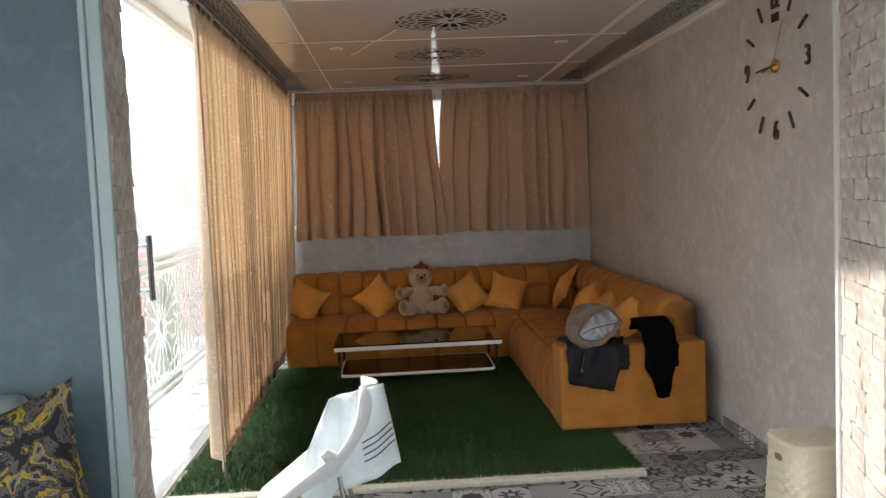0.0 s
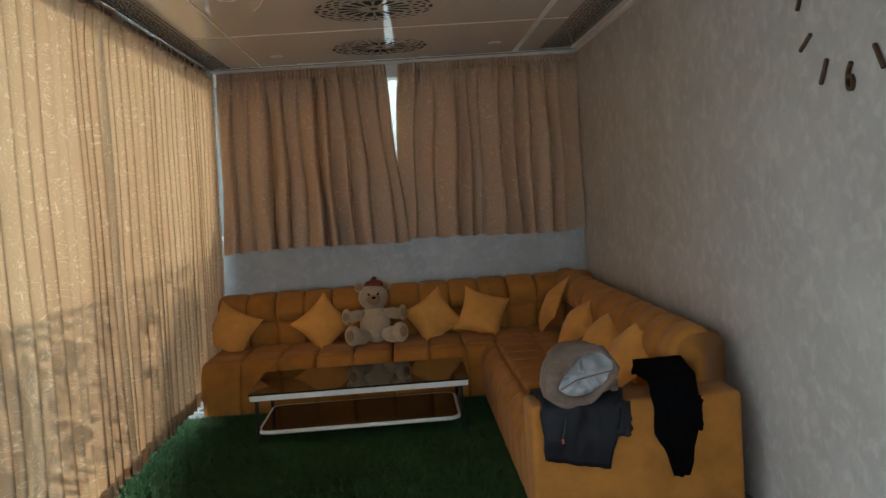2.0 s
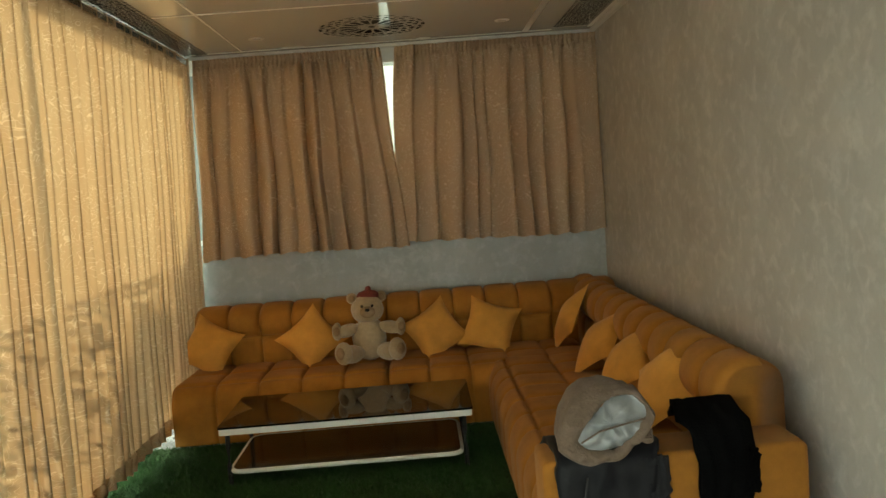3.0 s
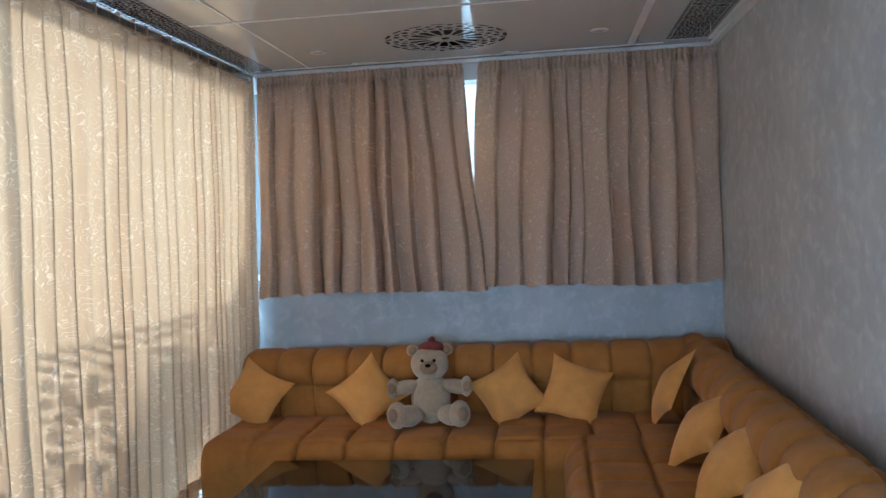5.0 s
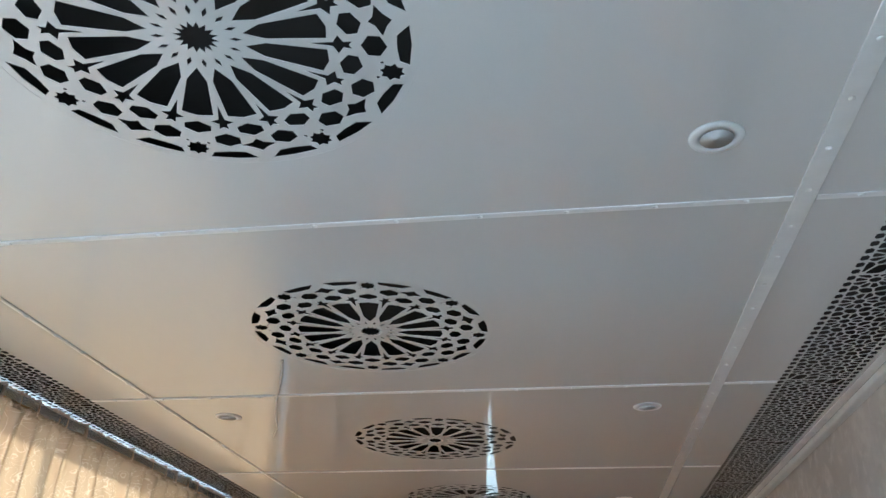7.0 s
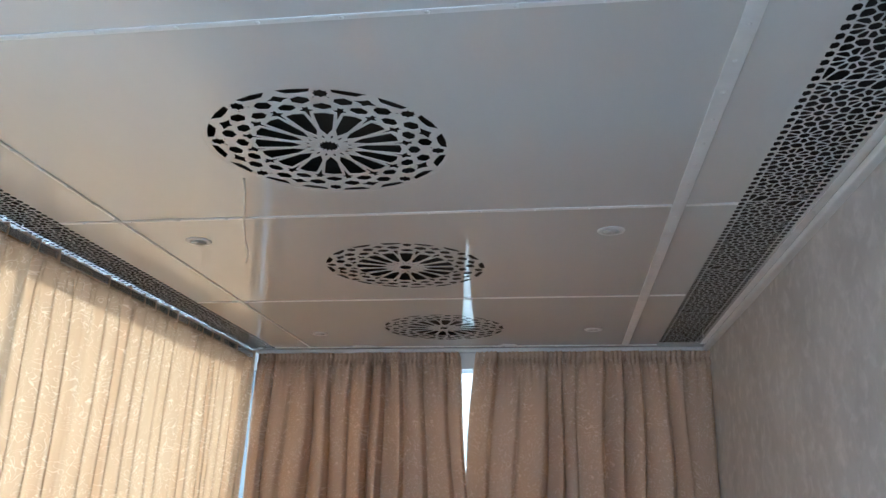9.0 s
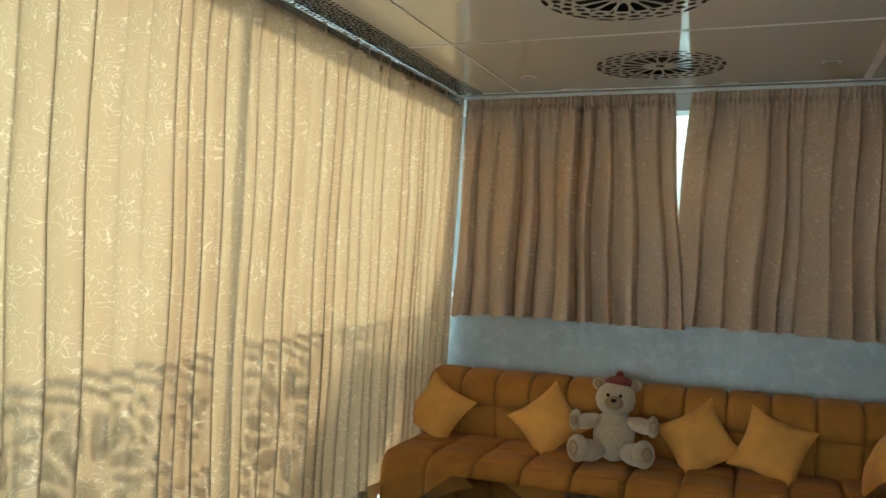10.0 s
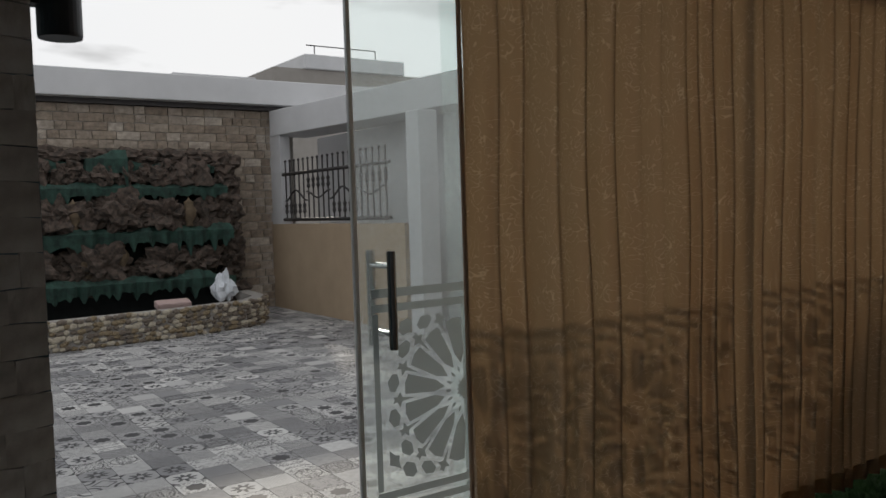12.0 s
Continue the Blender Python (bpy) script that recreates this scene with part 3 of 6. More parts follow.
# ---- curtains ----
def curtain_mesh(length, z_low, z_high, folds, amp, seed, rows=24, per=13, ruffle=0.07, edge=None, flare=0.0, sharp=0.75, tuck=0.0, lap=0.0, sway=0.45):
    """A hanging cloth in its own frame: x along, y towards the room, with random folds that gather at the top."""
    rnd = random.Random(seed)
    widths = [rnd.uniform(0.6, 1.4) for _ in range(folds)]
    tot = sum(widths)
    sizes = [rnd.uniform(0.45, 1.3) for _ in range(folds)]
    skew = [rnd.uniform(-0.9, 0.9) for _ in range(folds)]
    tucks = [rnd.choice((0.0, 0.0, 0.003, 0.005, 0.007, 0.010)) * tuck for _ in range(folds)]
    cuts = [0.0]
    for wd in widths:
        cuts.append(cuts[-1] + wd / tot)
    bm = bmesh.new()
    layer = bm.loops.layers.uv.new("uv")
    cols = []
    uu = 0.0
    for i in range(folds):
        for s in range(per):
            f = s / per
            cols.append((cuts[i] + (cuts[i + 1] - cuts[i]) * f, i, f, 0.0, 0.0))
        if tucks[i] > 0 and i < folds - 1:
            cols.append((cuts[i + 1], i, 0.999, 0.0, 0.002))
            cols.append((cuts[i + 1], i, 0.999, -tucks[i], 0.005))
            cols.append((cuts[i + 1], i, 0.999, 0.001, 0.008))
    cols.append((1.0, folds - 1, 1.0, 0.0, 0.0))
    grid, uvs = [], []
    levels = [(r / rows) ** 0.85 for r in range(rows + 1)]
    if ruffle:
        top = 1 - ruffle / 1.4
        levels = [q * top for q in levels] + [top + (1 - top) * q / 6 for q in range(1, 7)]
        rows += 6
    for r in range(rows + 1):
        vt = levels[r]
        line, uline = [], []
        for u, i, f, tx, ty in cols:
            low = z_low(u) if callable(z_low) else z_low
            z = low + (z_high - low) * vt
            hang = (z_high - z) / max(0.01, z_high - low)
            head = ruffle > 0 and z > z_high - ruffle
            bump = (1 - abs(2 * f - 1) ** sharp) if sharp > 1 else abs(math.sin(math.pi * f)) ** sharp
            if lap:
                bump = math.sin(0.5 * math.pi * f / lap) ** 1.3 if f < lap else math.cos(0.5 * math.pi * (f - lap) / (1 - lap)) ** 2
            d = amp * sizes[i] * bump * (0.55 + sway * hang) * (0.4 if head else 1)
            d += amp * (0.2 if sharp > 1 else 0.35) * skew[i] * (f - 0.5) * bump
            d += amp * 0.22 * math.sin(9 * u * length + 3 * hang + seed) * hang
            if head:
                d += 0.040 * abs(math.sin(u * length * 108 + 0.4 * i)) * (1.0 if abs(z_high - z - 0.035) > 0.012 else 0.45)
            elif ruffle and z > z_high - 4 * ruffle:
                d += 0.022 * math.sin(u * length * 108 + 0.4 * i) * (1 - (z_high - z - ruffle) / (3 * ruffle)) ** 2
            x = u * length + (0.012 if sharp > 1 else 0.035) * skew[i] * hang * math.sin(math.pi * f) + 0.008 * math.sin(5 * z + 14 * u)
            x += tx
            d += ty
            if edge:
                x = edge(x, hang)
            zz = z - (0.008 * math.sin(2 * math.pi * f + skew[i]) * (1 if r == 0 else 0))
            line.append(bm.verts.new((x, -d - flare * hang, zz)))
            uline.append((u * length * 1.6, z))
        grid.append(line)
        uvs.append(uline)
    for r in range(rows):
        for c in range(len(cols) - 1):
            fc = bm.faces.new((grid[r][c], grid[r][c + 1], grid[r + 1][c + 1], grid[r + 1][c]))
            for lp, uvp in zip(fc.loops, (uvs[r][c], uvs[r][c + 1], uvs[r + 1][c + 1], uvs[r + 1][c])):
                lp[layer].uv = uvp
    return bm


def hang_curtain(bm, m, label, rail=None):
    moved(bm, m)
    t = thing("curtain", label, "curtain", m.translation, "curtains")
    part("cloth", bm, CLOTH, t, smooth=True)
    return t


def drawn_out(bm):
    """The foot of the long cloth drifts towards the glass at its far end."""
    for v in bm.verts:
        v.co.y -= 0.085 * (1 - v.co.x / 3.98) * (2.588 - v.co.z) / 2.4
    return bm


side = hang_curtain(drawn_out(curtain_mesh(3.98, lambda u: 0.112 + 0.05 * u + 0.012 * math.sin(40 * u), 2.588, 34, 0.048, 3, sharp=3, tuck=0.7, sway=0.85)), pose(-1.185, 8.98, 0, 0, 0, -90), "long translucent beige curtain with pale wandering embroidery")
hem = drawn_out(curtain_mesh(3.98, lambda u: 0.107 + 0.05 * u + 0.012 * math.sin(40 * u), 0.21, 34, 0.048, 3, rows=3, ruffle=0, sharp=3, tuck=0.7, sway=0.85))
part("hem", moved(hem, pose(-1.180, 8.98, 0, 0, 0, -90)), CLOTH, side, smooth=True)
hang_curtain(curtain_mesh(1.36, lambda u: 1.105 + 0.015 * math.sin(4 * u) + 0.012 * u, 2.565, 11, 0.115, 11, per=22, ruffle=0.09, tuck=1.6, lap=0.87, sway=0.6, edge=lambda x, h: x + 0.11 * h * max(0, x / 1.36) ** 2 - 0.05 * h * (1 - x / 1.36)), pose(-1.165, 8.985, 0), "short beige patterned curtain with gathered heading")
hang_curtain(curtain_mesh(1.485, lambda u: 1.125 + 0.012 * math.sin(5 * u + 1), 2.565, 11, 0.115, 27, per=22, ruffle=0.09, tuck=1.6, lap=0.87, sway=0.6, edge=lambda x, h: x - 0.11 * h * max(0, 1 - x / 1.46) ** 2), pose(0.305, 8.985, 0), "short beige patterned curtain with gathered heading")
part("edge_hem", box(-1.196, -1.184, 4.986, 5.002, 0.11, 2.53, 0.004, 1), CLOTH, side, "folded edge hem")
# added unseen second cloth layer that cuts the light through the end curtains
for x0, ln, edge in ((-1.15, 1.35, lambda x, h: x + 0.10 * h * max(0, x / 1.35) ** 2 - 0.04 * h * (1 - x / 1.35)), (0.31, 1.465, lambda x, h: x - 0.10 * h * max(0, 1 - x / 1.46) ** 2)):
    lined = [c for c in scene.objects if c.name.startswith("curtain") and c.type == "EMPTY" and abs(c.location.y - 8.985) < 0.01 and abs(c.location.x - x0) < 0.1][0]
    part("lining", moved(curtain_mesh(ln, 1.15, 2.55, 10, 0.012, 15, rows=6, per=6, ruffle=0, edge=edge), pose(x0, 9.012, 0)), CLOTH, lined, smooth=True)
setting("curtain_rail", box(-1.235, -1.195, 3.95, 8.97, 2.535, 2.575, 0.005, 1), CHROME, "slim metal curtain rail along the glass", "rail")


# ---- corner sofa ----
def tufted(profile, splits, length, cells, bulge=0.020, groove=0.013, soft=0.009):
    """A quilted upholstered length: profile points (depth, height), splits: profile indices where seams run."""
    pts = [Vector((d, 0, z)) for d, z in profile]
    dense, tags = [], []
    for i in range(len(pts) - 1):
        k = max(2, int((pts[i + 1] - pts[i]).length / 0.011))
        for s in range(k):
            dense.append(pts[i].lerp(pts[i + 1], s / k))
            tags.append(i + s / k)
    dense.append(pts[-1])
    tags.append(len(pts) - 1)
    n = len(dense)
    for _ in range(12):
        dense = [dense[0]] + [(dense[i - 1] + 2 * dense[i] + dense[i + 1]) / 4 for i in range(1, n - 1)] + [dense[-1]]
    run = [0.0]
    for a, b in zip(dense, dense[1:]):
        run.append(run[-1] + (b - a).length)
    seams = [run[min(range(n), key=lambda q: abs(tags[q] - sp))] for sp in splits]
    puff, dip, normal = [], [], []
    for i in range(n):
        a, b = dense[max(0, i - 1)], dense[min(n - 1, i + 1)]
        tan = (b - a).normalized()
        normal.append(Vector((-tan.z, 0, tan.x)))
        lo = max([q for q in seams if q <= run[i] + 1e-6], default=seams[0])
        hi = min([q for q in seams if q > run[i] + 1e-6], default=None)
        fv = (run[i] - lo) / (hi - lo) if hi else 0.0
        puff.append((1 - abs(2 * fv - 1) ** 4) ** 0.55 if hi else 0.35)
        near = min(abs(run[i] - q) for q in seams[1:])
        dip.append(math.exp(-(near / soft) ** 2))
    across = (0, 0.02, 0.05, 0.10, 0.18, 0.30, 0.42, 0.58, 0.70, 0.82, 0.90, 0.95, 0.98)
    wide = length / cells
    rows = []
    bm = bmesh.new()
    for c in range(cells * len(across) + 1):
        fu = across[c % len(across)]
        u = (c // len(across) + fu) * wide
        pu = (1 - abs(2 * fu - 1) ** 4) ** 0.55
        du = math.exp(-(min(fu, 1 - fu) * wide / soft) ** 2)
        ends = c in (0, cells * len(across))
        row = []
        for i in range(n):
            h = bulge * pu * puff[i] - groove * (0 if ends else max(du, dip[i]))
            row.append(bm.verts.new(dense[i] + normal[i] * h + Vector((0, u, 0))))
        rows.append(row)
    for p, q in zip(rows, rows[1:]):
        for i in range(n - 1):
            bm.faces.new((p[i], q[i], q[i + 1], p[i + 1]))
    bm.faces.new(rows[0])
    bm.faces.new(rows[-1][::-1])
    bmesh.ops.recalc_face_normals(bm, faces=bm.faces)
    return bm


SEAT = [(0.0, 0.03), (0.0, 0.30), (0.05, 0.375), (0.10, 0.385), (0.38, 0.38), (0.72, 0.375), (0.73, 0.03)]
SEAT_CUTS = [0, 3, 4, 5]
BACK = [(0.03, 0.20), (0.0, 0.40), (0.0, 0.57), (-0.045, 0.63), (-0.02, 0.72), (0.06, 0.765), (0.22, 0.775), (0.30, 0.74), (0.31, 0.05)]
BACK_CUTS = [0, 2, 6]
sofa = thing("corner_sofa", "mustard yellow velvet corner sofa with quilted tufted upholstery", "sofa", (0.8, 8.0, 0))
along_x = lambda x, y: Matrix(((0, 1, 0, x), (1, 0, 0, y), (0, 0, 1, 0), (0, 0, 0, 1)))
along_y = lambda x, y: Matrix(((1, 0, 0, x), (0, 1, 0, y), (0, 0, 1, 0), (0, 0, 0, 1)))
for x, ln, c in ((-1.235, 1.345, 5), (0.125, 1.30, 5)):
    part("seat", moved(tufted(SEAT, SEAT_CUTS, ln, c), along_x(x, 7.96)), MUSTARD, sofa, smooth=True)
part("backrest", moved(tufted(BACK, BACK_CUTS, 1.345, 6), along_x(-1.235, 8.67)), MUSTARD, sofa, smooth=True)
part("backrest", moved(tufted(BACK, BACK_CUTS, 1.635, 7), along_x(0.115, 8.67)), MUSTARD, sofa, smooth=True)
part("seat", moved(tufted([(d, z + (0.008 if z > 0.3 else 0)) for d, z in SEAT], SEAT_CUTS, 2.30, 9), along_y(0.765, 5.80)), MUSTARD, sofa, smooth=True)
part("backrest", moved(tufted([(d * 0.66, z + (0.008 if z > 0.3 else 0)) for d, z in BACK], BACK_CUTS, 3.10, 13, 0.036, 0.024, 0.014), along_y(1.492, 5.84)), MUSTARD, sofa, smooth=True)
part("armrest", box(0.75, 1.677, 5.62, 5.86, 0.03, 0.555, 0.028, 3), MUSTARD, sofa, smooth=True)
for x, y in ((-1.15, 8.05), (0.6, 8.05), (0.85, 5.72), (1.62, 5.72), (1.62, 8.85), (-1.15, 8.85)):
    part("foot", lathe([(0.022, 0.0), (0.025, 0.04)], 10, (x, y, 0.0)), BLACK_METAL, sofa)

# ---- coffee table ----
table = thing("coffee_table", "two-tier coffee table, smoked glass top, white rims, black legs", "table", (-0.08, 7.5, 0))


def rounded(x0, x1, y0, y1, r, n=5):
    out = []
    for cx, cy, a in ((x1 - r, y1 - r, 0), (x0 + r, y1 - r, 90), (x0 + r, y0 + r, 180), (x1 - r, y0 + r, 270)):
        out += [(cx + r * math.cos(radians(a + 90 * k / n)), cy + r * math.sin(radians(a + 90 * k / n))) for k in range(n + 1)]
    return out


table_top = part("tabletop", prism(rounded(-0.76, 0.60, 7.17, 7.83, 0.02), 0.336, 0.346), BLACK_GLASS, table, "smoked black glass")
part("rim", prism(rounded(-0.755, 0.595, 7.175, 7.825, 0.02), 0.302, 0.335), STRIP, table_top, "white painted rim")
table_shelf = part("shelf", prism(rounded(-0.705, 0.52, 7.19, 7.80, 0.06), 0.104, 0.112), BROWN_GLASS, table, "dark brown lower shelf")
bmr = tube([(x, y, 0.100) for x, y in rounded(-0.712, 0.527, 7.183, 7.807, 0.065)], 0.013, 8, closed=True)
part("shelf_rim", bmr, STRIP, table_shelf, "white painted rim")
for x in (-0.72, 0.55):
    for y, s in ((7.23, -1), (7.77, 1)):
        part("leg", tube([(x, y, 0.305), (x, y + s * 0.01, 0.22), (x, y + s * 0.015, 0.12), (x, y + s * 0.012, 0.05), (x, y, 0.013)], 0.013, 8), BLACK_METAL, table)
    part("foot_bar", tube([(x, 7.20, 0.075), (x, 7.80, 0.075)], 0.010, 8), BLACK_METAL, table)

# ---- artificial turf rug ----
rug = thing("turf_rug", "green artificial grass rug with a pale frayed edge", "rug", (-0.1, 6.4, 0))
part("backing", box(-1.47, 1.05, 4.90, 7.98, 0.001, 0.012), TURF, rug)
part("edging", box(-1.47, 1.04, 4.83, 4.90, 0.001, 0.030, 0.010, 2), FRINGE, rug, "cream frayed edge")


def blades(n, x0, x1, y0, y1, z, h, seed, lean=0.6):
    rng = np.random.default_rng(seed)
    p = np.stack([rng.uniform(x0, x1, n), rng.uniform(y0, y1, n), np.full(n, z)], 1)
    a = rng.uniform(0, 2 * np.pi, n)
    wv = np.stack([np.cos(a), np.sin(a), 0 * a], 1) * 0.0035
    tip = p + np.stack([rng.normal(0, lean, n) * h, rng.normal(0, lean, n) * h, h * rng.uniform(0.7, 1.2, n)], 1)
    v = np.stack([p - wv, p + wv, tip], 1).reshape(-1, 3)
    f = np.arange(3 * n).reshape(-1, 3)
    me = bpy.data.meshes.new("blades")
    me.from_pydata(v.tolist(), [], f.tolist())
    return me


def blade_part(name, me, mat, parent):
    me.materials.append(mat)
    ob = new(name, me)
    ob.parent = parent
    ob.location = -parent.location
    ob["kind"] = "stuff"
    return ob


blade_part("turf_pile", blades(122000, -1.47, 1.05, 4.89, 7.98, 0.011, 0.026, 4), BLADE, rug)
blade_part("fringe_threads", blades(5400, -1.47, 1.04, 4.815, 4.91, 0.008, 0.026, 5, 0.9), FRINGE, rug)


# ---- cushions ----
def cushion_mesh(size, thick, seed, pinch=0.15):
    rnd = random.Random(seed)
    bm = bmesh.new()
    n = 14
    top, low = [], []
    for j in range(n + 1):
        rt, rl = [], []
        for i in range(n + 1):
            u, v = 2 * i / n - 1, 2 * j / n - 1
            k = 1 - pinch * (1 - u * u) * abs(v) ** 2.2, 1 - pinch * (1 - v * v) * abs(u) ** 2.2
            x, y = u * k[1] * size / 2, v * k[0] * size / 2
            puff = ((1 - u ** 2) * (1 - v ** 2)) ** 0.58 * thick / 2
            puff *= 1 + 0.18 * noise.noise(Vector((u * 1.4 + seed * 5, v * 1.4, seed)))
            rt.append(bm.verts.new((x, y, puff)))
            rl.append(rt[-1] if i in (0, n) or j in (0, n) else bm.verts.new((x, y, -puff)))
        top.append(rt)
        low.append(rl)
    for j in range(n):
        for i in range(n):
            bm.faces.new((top[j][i], top[j][i + 1], top[j + 1][i + 1], top[j + 1][i]))
            f = [low[j][i], low[j + 1][i], low[j + 1][i + 1], low[j][i + 1]]
            if len(set(f)) == 4 and not all(q in (0, n) for q in (0,)):
                try:
                    bm.faces.new(f)
                except ValueError:
                    pass
    return bm


def cushion(at, facing, roll, size, mat, label, seed, group="sofa cushions", plump=0.42):
    """facing: pose turns (tilt back, heading) of the cushion's broad face."""
    bm = cushion_mesh(size, size * plump, seed)
    m = pose(*at, 0, 0, facing[1]) @ pose(0, 0, 0, 90 - facing[0], 0, 0) @ pose(0, 0, 0, 0, 0, roll)
    t = thing("cushion", label, "cushion", at, group)
    part("cover", moved(bm, m), mat, t, smooth=True)
    return t


for x, z, roll, s in ((-1.12, 0.545, -29, 1), (-0.415, 0.545, 42, 2), (0.44, 0.535, 32, 3), (0.825, 0.535, -20, 4)):
    cushion((x, 8.53, z), (26, 0), roll, 0.37, MUSTARD_LIGHT, "golden yellow velvet cushion leaning on the sofa back", s)
for x, y, z, head, tilt, roll, s in ((1.36, 8.32, 0.580, -96, 28, 34, 5), (1.385, 7.52, 0.565, -88, 42, 40, 6), (1.40, 6.96, 0.570, -84, 42, 42, 7), (1.425, 6.40, 0.585, -76, 34, 42, 8)):
    cushion((x, y, z), (tilt, head), roll, 0.385, MUSTARD_LIGHT, "golden yellow velvet cushion slumped against the side backrest", s, plump=0.47)


# ---- teddy bear, one plain mesh ----
def teddy():
    cream = material("cream_plush", (0.45, 0.335, 0.215), 0.95, vary=0.12, scale=30, bump=0.5, bump_scale=140, sheen=0.5, spec=0.1)
    pad = material("tan_plush", (0.33, 0.215, 0.125), 0.95, vary=0.1, scale=30, bump=0.4, bump_scale=140)
    dark = material("black_bead", (0.015, 0.012, 0.01), 0.2)
    red = material("red_knit", (0.20, 0.036, 0.030), 0.9, vary=0.25, scale=40, bump=0.6, bump_scale=90)
    bm = bmesh.new()

    def add(i, *a, **k):
        before = len(bm.faces)
        blob(*a, bm=bm, **k)
        bm.faces.ensure_lookup_table()
        for f in bm.faces[before:]:
            f.material_index = i
            f.smooth = True
    add(0, (0, 0, 0.15), 0.115, scale=(1.0, 0.85, 1.25), sub=3, rough=0.05)
    add(0, (0, -0.02, 0.345), 0.098, scale=(1.12, 0.95, 0.98), sub=3, rough=0.04, seed=2)
    for s in (-1, 1):
        add(0, (s * 0.098, 0.01, 0.425), 0.038, scale=(1, 0.55, 1), sub=2)
        add(1, (s * 0.098, -0.012, 0.423), 0.024, scale=(1, 0.4, 1), sub=2)
        add(0, (s * 0.145, -0.05, 0.215), 0.05, scale=(1.75, 0.9, 0.85), sub=3, turn=(0, s * 12, s * -18), rough=0.05, seed=4)
        add(0, (s * 0.208, -0.075, 0.215), 0.044, scale=(0.8, 0.8, 1.35), sub=2, rough=0.04)
        add(1, (s * 0.212, -0.108, 0.215), 0.026, scale=(0.9, 0.4, 1.2), sub=2)
        add(0, (s * 0.12, -0.12, 0.062), 0.066, scale=(0.95, 1.7, 0.9), sub=3, turn=(0, 0, s * 35), rough=0.05, seed=5)
        add(0, (s * 0.172, -0.205, 0.075), 0.064, scale=(0.95, 0.8, 1.15), sub=3, turn=(0, 0, s * 35))
        add(1, (s * 0.192, -0.248, 0.078), 0.036, scale=(0.9, 0.4, 1.1), sub=2, turn=(0, 0, s * 35))
        add(2, (s * 0.034, -0.113, 0.365), 0.010, sub=2)
    add(1, (0, -0.105, 0.325), 0.046, scale=(1.1, 0.8, 0.85), sub=3)
    add(2, (0, -0.145, 0.338), 0.013, scale=(1.3, 0.7, 0.8), sub=2)
    add(3, (0.012, 0.0, 0.435), 0.072, scale=(1.05, 1.0, 0.55), sub=3, rough=0.06)
    add(3, (0.015, 0.0, 0.478), 0.022, sub=2, rough=0.2)
    for v in bm.verts:
        v.co *= 1.02
    moved(bm, pose(-0.005, 8.40, 0.385, -8, 0, 4))
    ob = part("teddy_bear", bm, cream)
    for m in (pad, dark, red):
        ob.data.materials.append(m)
    return tagged(ob, "cream plush teddy bear with red knitted cap sitting on sofa", "toy")


teddy()


# ---- clothes on the armrest ----
def thicken(bm, thick):
    """Gives a cloth sheet a back a little way behind its front, and closes its rim."""
    bmesh.ops.recalc_face_normals(bm, faces=bm.faces)
    bm.normal_update()
    if sum((f.normal.y - f.normal.z) * f.calc_area() for f in bm.faces) > 0:
        bmesh.ops.reverse_faces(bm, faces=bm.faces[:])
        bm.normal_update()
    faces = bm.faces[:]
    back = {v: bm.verts.new(v.co - v.normal * thick) for v in bm.verts[:]}
    rim = [e for e in bm.edges if len(e.link_faces) == 1]
    for f in faces:
        bm.faces.new([back[v] for v in reversed(f.verts)])
    for e in rim:
        a, b = e.verts
        bm.faces.new((a, b, back[b], back[a]))
    bmesh.ops.recalc_face_normals(bm, faces=bm.faces)
    return bm


def drape(outline, path, mat, seed, wrinkle=0.012, thick=0.012, n=26):
    """Cloth lying over an edge. outline(v) gives the two x ends, path(v) gives y and z."""
    bm = bmesh.new()
    rows = []
    m = 22
    for j in range(n + 1):
        v = j / n
        x0, x1 = outline(v)
        y, z = path(v)
        row = []
        for i in range(m + 1):
            u = i / m
            w = wrinkle * (noise.noise(Vector((u * 3.2, v * 4, seed))) + 0.5 * noise.noise(Vector((u * 8, v * 9, seed + 3))))
            edge = 0.012 * noise.noise(Vector((v * 7, seed, u > 0.5)))
            row.append(bm.verts.new((x0 + (x1 - x0) * u + edge, y - abs(w) * 1.3 - 0.004, z + w * 0.8)))
        rows.append(row)
    for p, q in zip(rows, rows[1:]):
        for i in range(m):
            bm.faces.new((p[i], p[i + 1], q[i + 1], q[i]))
    return thicken(bm, thick)


def over_arm(drop, back=0.16, hump=0.0):
    pts = [(5.86 + back, 0.50 + hump), (5.87, 0.575 + hump), (5.80, 0.592 + hump), (5.66, 0.592 + hump * 0.6), (5.605, 0.575 + hump * 0.2), (5.590, 0.52), (5.588, drop)]
    lens = [math.dist(a, b) for a, b in zip(pts, pts[1:])]

    def path(v):
        d = v * sum(lens)
        for (a, b), ln in zip(zip(pts, pts[1:]), lens):
            if d <= ln:
                f = d / ln
                return a[0] + (b[0] - a[0]) * f, a[1] + (b[1] - a[1]) * f
            d -= ln
        return pts[-1]
    return path


